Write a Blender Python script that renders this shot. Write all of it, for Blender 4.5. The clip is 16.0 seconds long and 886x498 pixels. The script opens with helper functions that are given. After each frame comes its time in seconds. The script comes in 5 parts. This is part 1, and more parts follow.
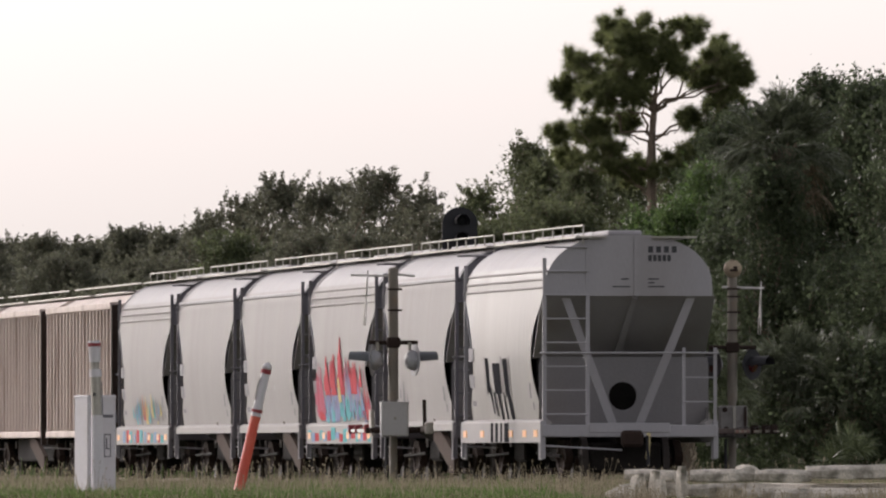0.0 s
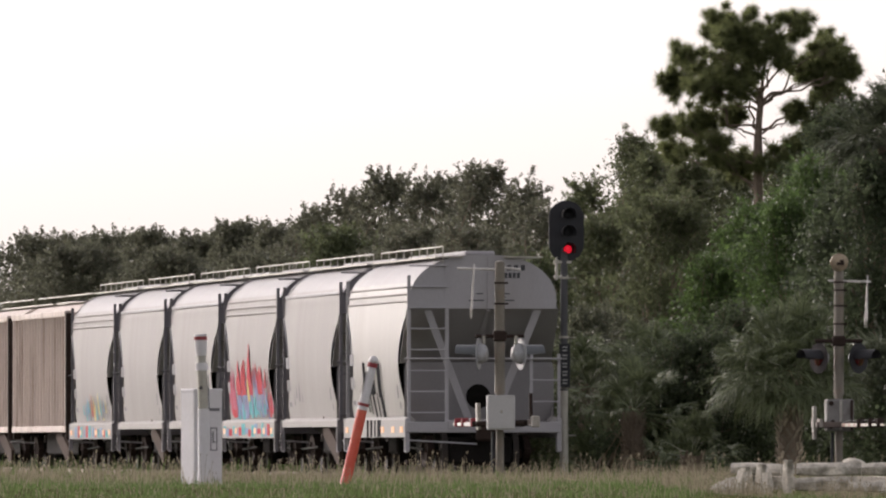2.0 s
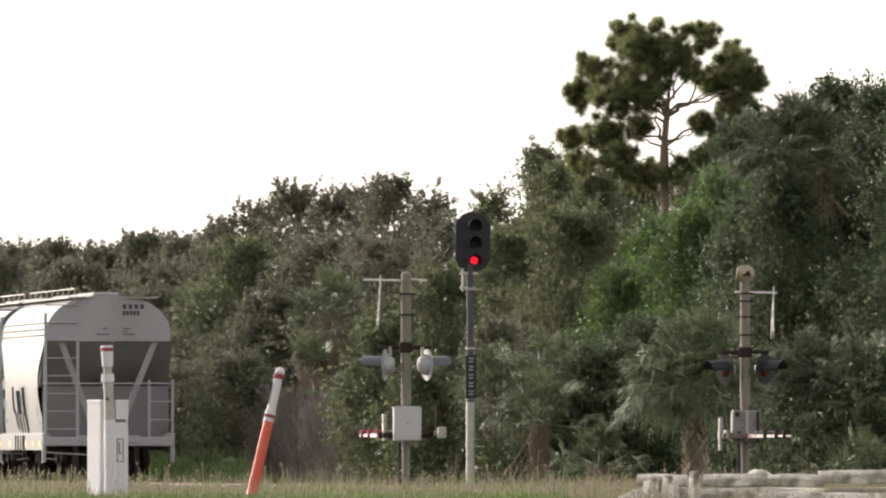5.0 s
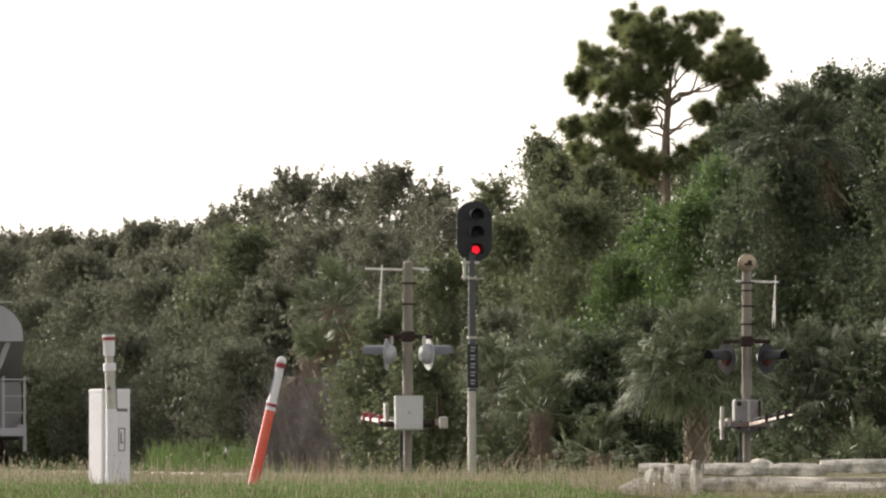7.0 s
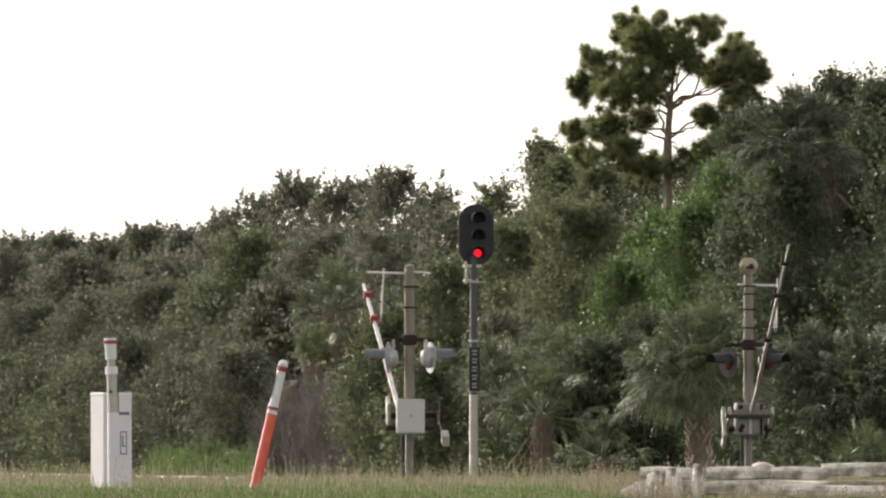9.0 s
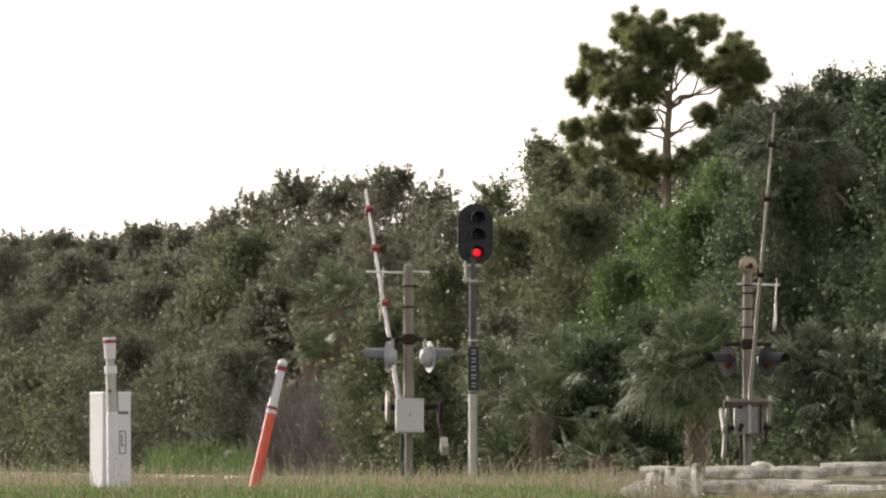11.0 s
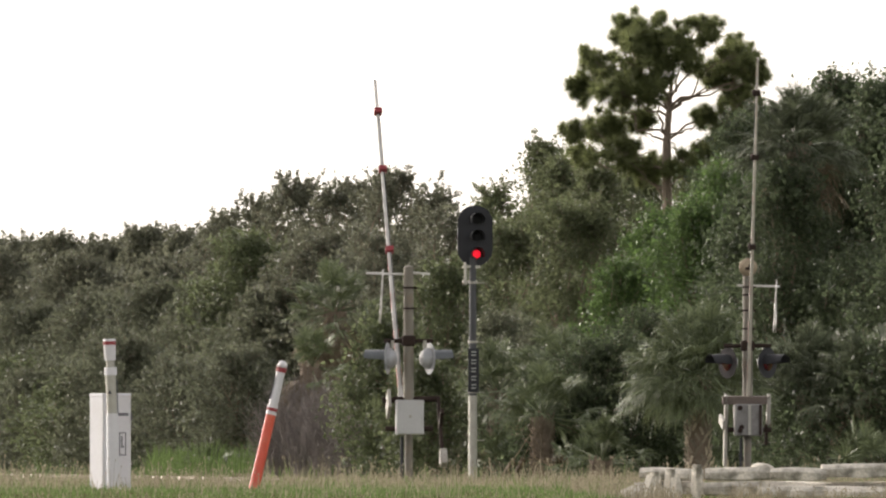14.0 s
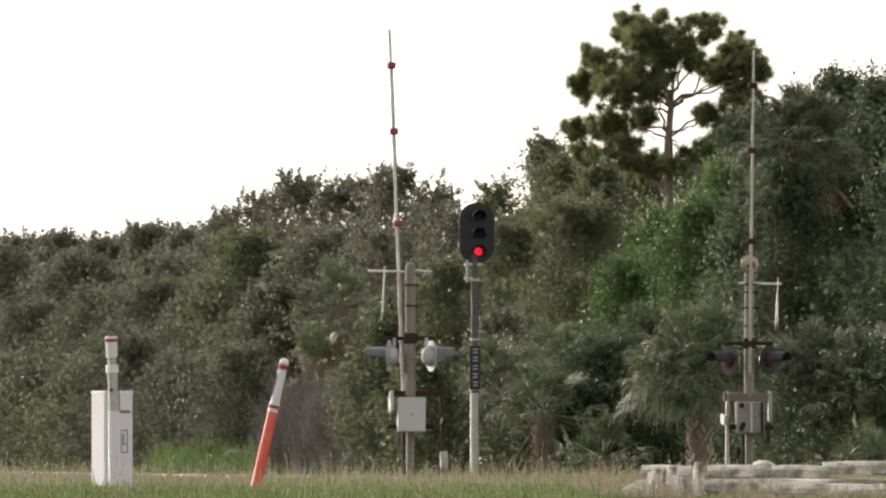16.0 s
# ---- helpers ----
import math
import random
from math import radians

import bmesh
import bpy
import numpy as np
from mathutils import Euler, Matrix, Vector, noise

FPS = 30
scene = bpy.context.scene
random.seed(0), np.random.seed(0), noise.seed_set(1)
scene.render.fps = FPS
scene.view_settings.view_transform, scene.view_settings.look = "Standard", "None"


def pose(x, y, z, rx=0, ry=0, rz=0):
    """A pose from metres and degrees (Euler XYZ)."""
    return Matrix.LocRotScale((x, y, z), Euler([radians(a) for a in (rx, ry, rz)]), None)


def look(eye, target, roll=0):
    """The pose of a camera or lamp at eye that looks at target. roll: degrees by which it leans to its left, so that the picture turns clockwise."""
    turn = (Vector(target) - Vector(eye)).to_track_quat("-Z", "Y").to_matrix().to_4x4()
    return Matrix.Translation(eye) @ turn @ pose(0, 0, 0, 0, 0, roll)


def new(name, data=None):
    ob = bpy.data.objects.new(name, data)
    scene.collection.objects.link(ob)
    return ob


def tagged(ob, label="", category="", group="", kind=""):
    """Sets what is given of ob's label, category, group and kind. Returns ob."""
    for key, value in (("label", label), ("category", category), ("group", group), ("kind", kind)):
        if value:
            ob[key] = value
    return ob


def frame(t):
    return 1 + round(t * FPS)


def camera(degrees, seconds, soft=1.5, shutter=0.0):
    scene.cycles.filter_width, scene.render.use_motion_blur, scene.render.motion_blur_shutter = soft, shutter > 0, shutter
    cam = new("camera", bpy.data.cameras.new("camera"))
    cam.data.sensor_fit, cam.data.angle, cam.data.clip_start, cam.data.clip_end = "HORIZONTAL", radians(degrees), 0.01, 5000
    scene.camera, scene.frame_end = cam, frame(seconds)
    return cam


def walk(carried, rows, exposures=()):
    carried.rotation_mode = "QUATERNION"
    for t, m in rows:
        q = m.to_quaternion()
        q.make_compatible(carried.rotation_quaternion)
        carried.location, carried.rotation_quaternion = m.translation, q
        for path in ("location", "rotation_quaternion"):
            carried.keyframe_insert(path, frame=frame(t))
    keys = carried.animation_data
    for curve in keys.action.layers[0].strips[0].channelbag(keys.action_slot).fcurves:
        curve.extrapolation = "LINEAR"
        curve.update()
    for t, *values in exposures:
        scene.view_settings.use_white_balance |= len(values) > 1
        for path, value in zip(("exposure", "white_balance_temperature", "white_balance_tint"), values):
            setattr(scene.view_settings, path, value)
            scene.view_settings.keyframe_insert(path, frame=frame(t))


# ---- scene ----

# ---- camera: a long lens on a hand-steadied tripod, far from the crossing ----
cam = camera(2.3276, 16.0, soft=2.2)
PATH = [
    (0, pose(0, 0, 0.6, 90.53684, 0, -0.04447)),
    (0.5, pose(0, 0, 0.6, 90.52103, 0, -0.02398)),
    (0.8, pose(0, 0, 0.6, 90.51368, 0, 0.01188)),
    (0.9, pose(0, 0, 0.6, 90.51071, 0, 0.06384)),
    (1, pose(0, 0, 0.6, 90.50848, 0, 0.15225)),
    (1.2, pose(0, 0, 0.6, 90.51368, 0, 0.18558)),
    (1.5, pose(0, 0, 0.6, 90.51872, 0, 0.14891)),
    (2, pose(0, 0, 0.6, 90.51984, 0, 0.23517)),
    (2.3, pose(0, 0, 0.6, 90.51665, 0, 0.23457)),
    (2.5, pose(0, 0, 0.6, 90.51301, 0, 0.19538)),
    (2.7, pose(0, 0, 0.6, 90.51813, 0, 0.05345)),
    (2.85, pose(0, 0, 0.6, 90.52258, 0, -0.01782)),
    (3, pose(0, 0, 0.6, 90.52555, 0, -0.01262)),
    (3.5, pose(0, 0, 0.6, 90.56875, 0, -0.01707)),
    (3.7, pose(0, 0, 0.6, 90.56192, 0, -0.00579)),
    (5.8, pose(0, 0, 0.6, 90.53684, 0, -0.01366)),
    (6, pose(0, 0, 0.6, 90.51872, 0, 0.00341)),
    (6.5, pose(0, 0, 0.6, 90.52778, 0, -0.00445)),
    (7, pose(0, 0, 0.6, 90.52095, 0, -0.00676)),
    (7.5, pose(0, 0, 0.6, 90.52555, 0, -0.00111)),
    (8, pose(0, 0, 0.6, 90.52095, 0, -0.00111)),
    (8.5, pose(0, 0, 0.6, 90.52318, 0, -0.00238)),
    (9, pose(0, 0, 0.6, 90.53001, 0, -0.00223)),
    (9.2, pose(0, 0, 0.6, 90.53238, 0, 0.00000)),
    (11.3, pose(0, 0, 0.6, 90.52793, 0, -0.00460)),
    (11.5, pose(0, 0, 0.6, 90.52778, 0, 0.00000)),
    (12, pose(0, 0, 0.6, 90.52555, 0, -0.00341)),
    (12.5, pose(0, 0, 0.6, 90.52778, 0, -0.00223)),
    (13, pose(0, 0, 0.6, 90.52778, 0, -0.00223)),
    (13.5, pose(0, 0, 0.6, 90.52333, 0, 0.00000)),
    (14, pose(0, 0, 0.6, 90.53238, 0, -0.00445)),
    (14.5, pose(0, 0, 0.6, 90.53468, 0, 0.00668)),
    (15, pose(0, 0, 0.6, 90.50959, 0, 0.00460)),
    (15.5, pose(0, 0, 0.6, 90.52555, 0, 0.00000)),
    (16, pose(0, 0, 0.6, 90.52555, 0, 0.00000)),
]
walk(cam, PATH, [(0, 0.18, 6600, 17.5), (1, 0.3, 6650, 18), (2, 0.38, 6700, 18), (2.5, 0.5, 6700, 17), (3, 0.76, 6750, 16.5), (3.7, 0.92, 6800, 15),
                 (5.8, 1.0, 6950, 12), (16, 1.0, 6950, 12)])

# ---- daylight: bright hazy sky, low sun from the left ----
SUN_AZ, SUN_EL = 316.0, 24.0        # compass degrees clockwise from +y, and height
sun_dir = Vector((math.sin(radians(SUN_AZ)) * math.cos(radians(SUN_EL)),
                  math.cos(radians(SUN_AZ)) * math.cos(radians(SUN_EL)), math.sin(radians(SUN_EL))))
sun = new("sun", bpy.data.lights.new("sun", "SUN"))
sun.data.energy, sun.data.angle, sun.data.color = 0.66, radians(6.0), (1.0, 0.93, 0.83)
sun.matrix_basis = look(sun_dir * 50, (0, 0, 0))
world = bpy.data.worlds.new("hazy_sky")
scene.world = world
world.use_nodes = True
wn = world.node_tree
sky = wn.nodes.new("ShaderNodeTexSky")
sky.sky_type, sky.sun_disc = "NISHITA", False
sky.sun_elevation, sky.sun_rotation = radians(SUN_EL), radians(SUN_AZ)
sky.air_density, sky.dust_density, sky.ozone_density, sky.altitude = 1.0, 2.5, 1.0, 0
veil = wn.nodes.new("ShaderNodeHueSaturation")
veil.inputs["Saturation"].default_value = 0.18
wn.links.new(sky.outputs[0], veil.inputs["Color"])
bg = wn.nodes["Background"]
bg.inputs["Strength"].default_value = 0.175
wn.links.new(veil.outputs[0], bg.inputs["Color"])

# ---- materials ----
def mat(name, base, rough=0.6, metal=0.0, vary=0.25, scale=3.0, bump=0.0, fine=40.0, stain=None, stain_amt=0.0,
        emit=0.0, trans=0.0, island=0.0, stretch=(1, 1, 1), spec=0.5):
    """A surface with grain at two scales, optional stains, bump and variation between loose pieces."""
    m = bpy.data.materials.new(name)
    m.use_nodes = True
    n, l = m.node_tree.nodes, m.node_tree.links
    b = n["Principled BSDF"]
    b.inputs["Roughness"].default_value, b.inputs["Metallic"].default_value = rough, metal
    b.inputs["Specular IOR Level"].default_value = spec
    tc = n.new("ShaderNodeTexCoord")
    mp = n.new("ShaderNodeMapping")
    mp.inputs["Scale"].default_value = stretch
    l.new(tc.outputs["Object"], mp.inputs["Vector"])
    big = n.new("ShaderNodeTexNoise")
    big.inputs["Scale"].default_value, big.inputs["Detail"].default_value = scale, 5
    small = n.new("ShaderNodeTexNoise")
    small.inputs["Scale"].default_value, small.inputs["Detail"].default_value = fine, 3
    for t in (big, small):
        l.new(mp.outputs[0], t.inputs["Vector"])
    add = n.new("ShaderNodeMath")
    add.operation = "ADD"
    l.new(big.outputs["Fac"], add.inputs[0])
    l.new(small.outputs["Fac"], add.inputs[1])
    val = n.new("ShaderNodeMapRange")
    val.inputs["From Min"].default_value, val.inputs["From Max"].default_value = 0.6, 1.4
    val.inputs["To Min"].default_value, val.inputs["To Max"].default_value = 1 - vary, 1 + vary
    l.new(add.outputs[0], val.inputs["Value"])
    last = val.outputs[0]
    if island:
        geo = n.new("ShaderNodeNewGeometry")
        ir = n.new("ShaderNodeMapRange")
        ir.inputs["To Min"].default_value, ir.inputs["To Max"].default_value = 1 - island, 1 + island
        l.new(geo.outputs["Random Per Island"], ir.inputs["Value"])
        mu = n.new("ShaderNodeMath")
        mu.operation = "MULTIPLY"
        l.new(last, mu.inputs[0])
        l.new(ir.outputs[0], mu.inputs[1])
        last = mu.outputs[0]
    hsv = n.new("ShaderNodeHueSaturation")
    hsv.inputs["Color"].default_value = (*base, 1)
    l.new(last, hsv.inputs["Value"])
    col = hsv.outputs[0]
    if stain:
        st = n.new("ShaderNodeTexNoise")
        st.inputs["Scale"].default_value, st.inputs["Detail"].default_value = scale * 0.7, 8
        l.new(mp.outputs[0], st.inputs["Vector"])
        sr = n.new("ShaderNodeMapRange")
        sr.inputs["From Min"].default_value, sr.inputs["From Max"].default_value = 0.5, 0.72
        sr.inputs["To Max"].default_value = stain_amt
        l.new(st.outputs["Fac"], sr.inputs["Value"])
        mx = n.new("ShaderNodeMix")
        mx.data_type = "RGBA"
        l.new(sr.outputs[0], mx.inputs[0])
        l.new(col, mx.inputs[6])
        mx.inputs[7].default_value = (*stain, 1)
        col = mx.outputs[2]
    l.new(col, b.inputs["Base Color"])
    if bump:
        bp = n.new("ShaderNodeBump")
        bp.inputs["Strength"].default_value, bp.inputs["Distance"].default_value = bump, 0.02
        l.new(add.outputs[0], bp.inputs["Height"])
        l.new(bp.outputs[0], b.inputs["Normal"])
    if emit:
        b.inputs["Emission Color"].default_value, b.inputs["Emission Strength"].default_value = (*base, 1), emit
    if trans:
        tr = n.new("ShaderNodeBsdfTranslucent")
        l.new(col, tr.inputs["Color"])
        ms = n.new("ShaderNodeMixShader")
        ms.inputs[0].default_value = trans
        l.new(b.outputs[0], ms.inputs[1])
        l.new(tr.outputs[0], ms.inputs[2])
        l.new(ms.outputs[0], n["Material Output"].inputs["Surface"])
    return m


GRIME = (0.16, 0.13, 0.11)
M_WHITE = mat("hopper_white_paint", (0.305, 0.288, 0.276), 0.6, 0, 0.08, 0.5, 0.1, 18, GRIME, 0.3, stretch=(1, 1, 0.3), spec=0.12)
M_GLOSS = mat("glossy_streaked_white_paint", (0.262, 0.25, 0.232), 0.42, 0, 0.12, 0.9, 0.5, 7, GRIME, 0.35, stretch=(1, 1, 0.12), spec=0.22)
M_GREY = mat("hopper_grey_paint", (0.316, 0.306, 0.317), 0.6, 0, 0.08, 0.8, 0.1, 25, GRIME, 0.4, stretch=(1, 1, 0.4))
# wagon grey darkened to paint in the shade of the end recess
M_SHADED_GREY = mat("shade_darkened_grey_paint", (0.205, 0.197, 0.201), 0.75, 0, 0.1, 0.8, 0.1, 25, GRIME, 0.4, spec=0.1)
# marking grey; as end trim it paints in the shade between wagons
M_SHADE_MARK_GREY = mat("shaded_end_and_marking_grey", (0.122, 0.115, 0.128), 0.6, 0, 0.1, 1.0, 0.1, 25, GRIME, 0.5)
M_ROOF = mat("dusty_roof_paint", (0.305, 0.293, 0.299), 0.65, 0, 0.1, 1.5, 0.15, 30, (0.3, 0.27, 0.25), 0.5)
M_TAN = mat("tan_rusted_ribbed_steel", (0.488, 0.403, 0.354), 0.6, 0, 0.15, 1.2, 0.2, 30, (0.2, 0.12, 0.08), 0.6, stretch=(1, 1, 0.25))
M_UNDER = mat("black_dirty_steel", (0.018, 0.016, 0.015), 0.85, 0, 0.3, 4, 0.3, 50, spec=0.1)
M_RUST = mat("brown_rusty_steel", (0.035, 0.024, 0.02), 0.85, 0, 0.3, 4, 0.3, 60, spec=0.1)
M_WHEEL = mat("worn_wheel_steel", (0.045, 0.036, 0.032), 0.7, 0.2, 0.2, 6, 0.1, 60)
M_BLACKP = mat("black_lettering", (0.03, 0.03, 0.035), 0.5, 0, 0.1)
M_ORANGE_R = mat("amber_reflector", (0.75, 0.32, 0.06), 0.35, 0, 0.1)
M_RED_G = mat("red_graffiti_paint", (0.512, 0.122, 0.134), 0.8, 0, 0.25, 4, spec=0.0)
M_BLUE_G = mat("blue_graffiti_paint", (0.268, 0.354, 0.488), 0.8, 0, 0.25, 4, spec=0.0)
M_PINK_G = mat("faded_pink_graffiti_paint", (0.488, 0.183, 0.232), 0.8, 0, 0.25, 4, spec=0.0)
M_LILAC_G = mat("lilac_graffiti_paint", (0.293, 0.281, 0.403), 0.8, 0, 0.25, 4, spec=0.0)
M_TEAL_G = mat("teal_graffiti_paint", (0.171, 0.415, 0.439), 0.8, 0, 0.25, 4, spec=0.0)
M_YELL_G = mat("pale_yellow_graffiti_paint", (0.61, 0.512, 0.268), 0.8, 0, 0.25, 4, spec=0.0)
M_DARK_G = mat("black_graffiti_paint", (0.034, 0.034, 0.037), 0.8, 0, 0.25, 4, spec=0.0)
M_GALV = mat("weathered_aluminium", (0.366, 0.348, 0.305), 0.45, 0.35, 0.15, 4, 0.1, 40, GRIME, 0.3)
M_MAST = mat("faded_silver_mast_paint", (0.168, 0.148, 0.12), 0.6, 0.1, 0.15, 5, 0.15, 40, (0.2, 0.13, 0.08), 0.5)
M_BOX = mat("grey_white_box_paint", (0.42, 0.41, 0.405), 0.5, 0, 0.08, 3, 0.1, 30, (0.3, 0.25, 0.2), 0.4)
M_BLACK = mat("matt_black_paint", (0.013, 0.013, 0.016), 0.7, 0, 0.3, 4, 0.1)
M_POLE = mat("dark_grey_pole_paint", (0.05, 0.05, 0.053), 0.6, 0, 0.2, 5, 0.1, 40)
M_HOOD = mat("faded_black_hood", (0.085, 0.091, 0.098), 0.5, 0, 0.2, 4)
M_DISC_BACK = mat("chalky_light_disc_back", (0.329, 0.329, 0.342), 0.5, 0, 0.15, 5, 0.1, 40, GRIME, 0.5)
M_REDLENS = mat("unlit_red_lens", (0.067, 0.005, 0.005), 0.2, 0, 0.05, spec=0.8)
M_LIT = mat("glowing_red_lens", (1.0, 0.015, 0.04), 0.3, 0, 0.0, emit=0.42)
M_ARM_W = mat("white_gate_arm_paint", (0.537, 0.512, 0.488), 0.5, 0, 0.1, 4, 0, 30, (0.2, 0.15, 0.12), 0.5)
M_ARM_OLD = mat("yellowed_gate_arm_paint", (0.36, 0.33, 0.27), 0.5, 0, 0.1, 4, 0, 30, (0.2, 0.15, 0.12), 0.5)
M_ARM_FADED = mat("faded_red_gate_arm_stripe", (0.30, 0.15, 0.12), 0.5, 0, 0.1, 4)
M_ARM_R = mat("red_gate_arm_stripe", (0.415, 0.073, 0.067), 0.4, 0, 0.1, 4)
M_PLASTIC_W = mat("white_weathered_plastic", (0.573, 0.555, 0.573), 0.5, 0, 0.06, 3, 0, 20, (0.45, 0.42, 0.38), 0.35)
M_PLASTIC_O = mat("sun_faded_orange_plastic", (0.61, 0.091, 0.055), 0.45, 0, 0.1, 5, 0, 30, (0.5, 0.2, 0.12), 0.4)
M_BAND_R = mat("dark_red_band", (0.244, 0.03, 0.037), 0.6, 0, 0.1, 5)
M_CONC = mat("mossy_old_concrete", (0.561, 0.512, 0.439), 0.9, 0, 0.35, 6, 0.8, 40, (0.09, 0.085, 0.06), 0.9)
M_BRASS = mat("tarnished_bell_metal", (0.305, 0.244, 0.171), 0.45, 0.5, 0.25, 8, 0.1, 40, (0.12, 0.05, 0.03), 0.7)
M_GROUND = mat("grassy_soil", (0.079, 0.085, 0.037), 0.95, 0, 0.35, 0.8, 0.4, 9, (0.10, 0.09, 0.05), 0.5, spec=0.0)
M_BALLAST = mat("grey_ballast", (0.147, 0.134, 0.121), 0.95, 0, 0.4, 6, 0.8, 25, spec=0.0)
M_ROAD = mat("worn_asphalt", (0.055, 0.055, 0.055), 0.95, 0, 0.2, 1, 0.2, 50, spec=0.0)
M_RAIL = mat("rusty_rail", (0.171, 0.11, 0.079), 0.5, 0.6, 0.2, 8, 0.1, 50)
M_BARK = mat("grey_brown_bark", (0.183, 0.14, 0.104), 0.95, 0, 0.35, 4, 0.8, 25, stretch=(1, 1, 0.3))
M_LEAF_OAK = mat("dark_oak_leaves", (0.121, 0.124, 0.086), 0.36, 0, 0.3, 0.5, 0, 3, trans=0.6, island=0.3, spec=0.24)
M_LEAF_GREY = mat("grey_green_leaves", (0.111, 0.118, 0.078), 0.36, 0, 0.3, 0.5, 0, 3, trans=0.6, island=0.3, spec=0.24)
M_LEAF_BRIGHT = mat("bright_willow_leaves", (0.08, 0.126, 0.04), 0.36, 0, 0.3, 0.5, 0, 3, trans=0.6, island=0.4, spec=0.36)
M_LEAF_VINE = mat("yellowish_vine_leaves", (0.105, 0.123, 0.062), 0.36, 0, 0.3, 0.5, 0, 3, trans=0.6, island=0.4, spec=0.36)
# darker leaf copy: shade on the right-hand trees is put into the colour
M_LEAF_SHADED = mat("shade_darkened_leaves", (0.071, 0.090, 0.049), 0.36, 0, 0.3, 0.5, 0, 3, trans=0.65, island=0.4, spec=0.24)
M_LEAF_OLIVE = mat("olive_leaves", (0.113, 0.128, 0.067), 0.36, 0, 0.3, 0.5, 0, 3, trans=0.6, island=0.35, spec=0.24)
M_NEEDLE = mat("pine_needles", (0.161, 0.181, 0.076), 0.5, 0, 0.3, 0.8, 0, 4, trans=0.6, island=0.4)
M_FROND = mat("palm_fronds", (0.125, 0.148, 0.077), 0.48, 0, 0.25, 1, 0, 5, trans=0.2, island=0.4, spec=0.3)
M_DEAD = mat("dead_brown_fronds", (0.159, 0.122, 0.079), 0.8, 0, 0.3, 1, 0, 5, trans=0.2, island=0.4)
M_BOOT = mat("weathered_leaf_bases", (0.293, 0.244, 0.183), 0.85, 0, 0.35, 3, 0.2, 20, island=0.5)
M_TWIG = mat("bare_grey_twigs", (0.207, 0.177, 0.165), 0.9, 0, 0.25, 2, 0, 10, island=0.3)
M_GRASS = mat("green_grass", (0.134, 0.189, 0.067), 0.6, 0, 0.3, 0.6, 0, 4, trans=0.3, island=0.4, spec=0.15)
M_STRAW = mat("dry_seeding_grass", (0.299, 0.256, 0.183), 0.7, 0, 0.25, 0.6, 0, 4, trans=0.3, island=0.35, spec=0.15)
M_NUMBER = mat("pale_sign_marks", (0.268, 0.268, 0.256), 0.5, 0, 0.1)
M_CHUTE = mat("dusty_brown_chute", (0.061, 0.041, 0.033), 0.85, 0, 0.25, 3, 0.1, 30, spec=0.1)
# darker copy of the palm fronds, with shade painted into the colour
M_FROND_SHADED = mat("shade_darkened_fronds", (0.093, 0.106, 0.065), 0.45, 0, 0.25, 1, 0, 5, trans=0.3, island=0.4, spec=0.2)
M_DISC_WORN = mat("worn_grey_disc", (0.06, 0.055, 0.055), 0.9, 0, 0.25, 8, 0.1, 40, (0.03, 0.025, 0.025), 0.6, spec=0.05)
M_CAST = mat("dull_grey_cast_housing", (0.19, 0.18, 0.17), 0.6, 0.2, 0.25, 6, 0.2, 40, (0.09, 0.07, 0.055), 0.6)
M_YOKE = mat("brown_weathered_yoke", (0.13, 0.1, 0.085), 0.75, 0, 0.25, 6, 0.2, 40)
M_LEVER = mat("dirty_white_lever_paint", (0.329, 0.305, 0.268), 0.6, 0, 0.2, 6, 0.1, 40, (0.12, 0.08, 0.06), 0.6)

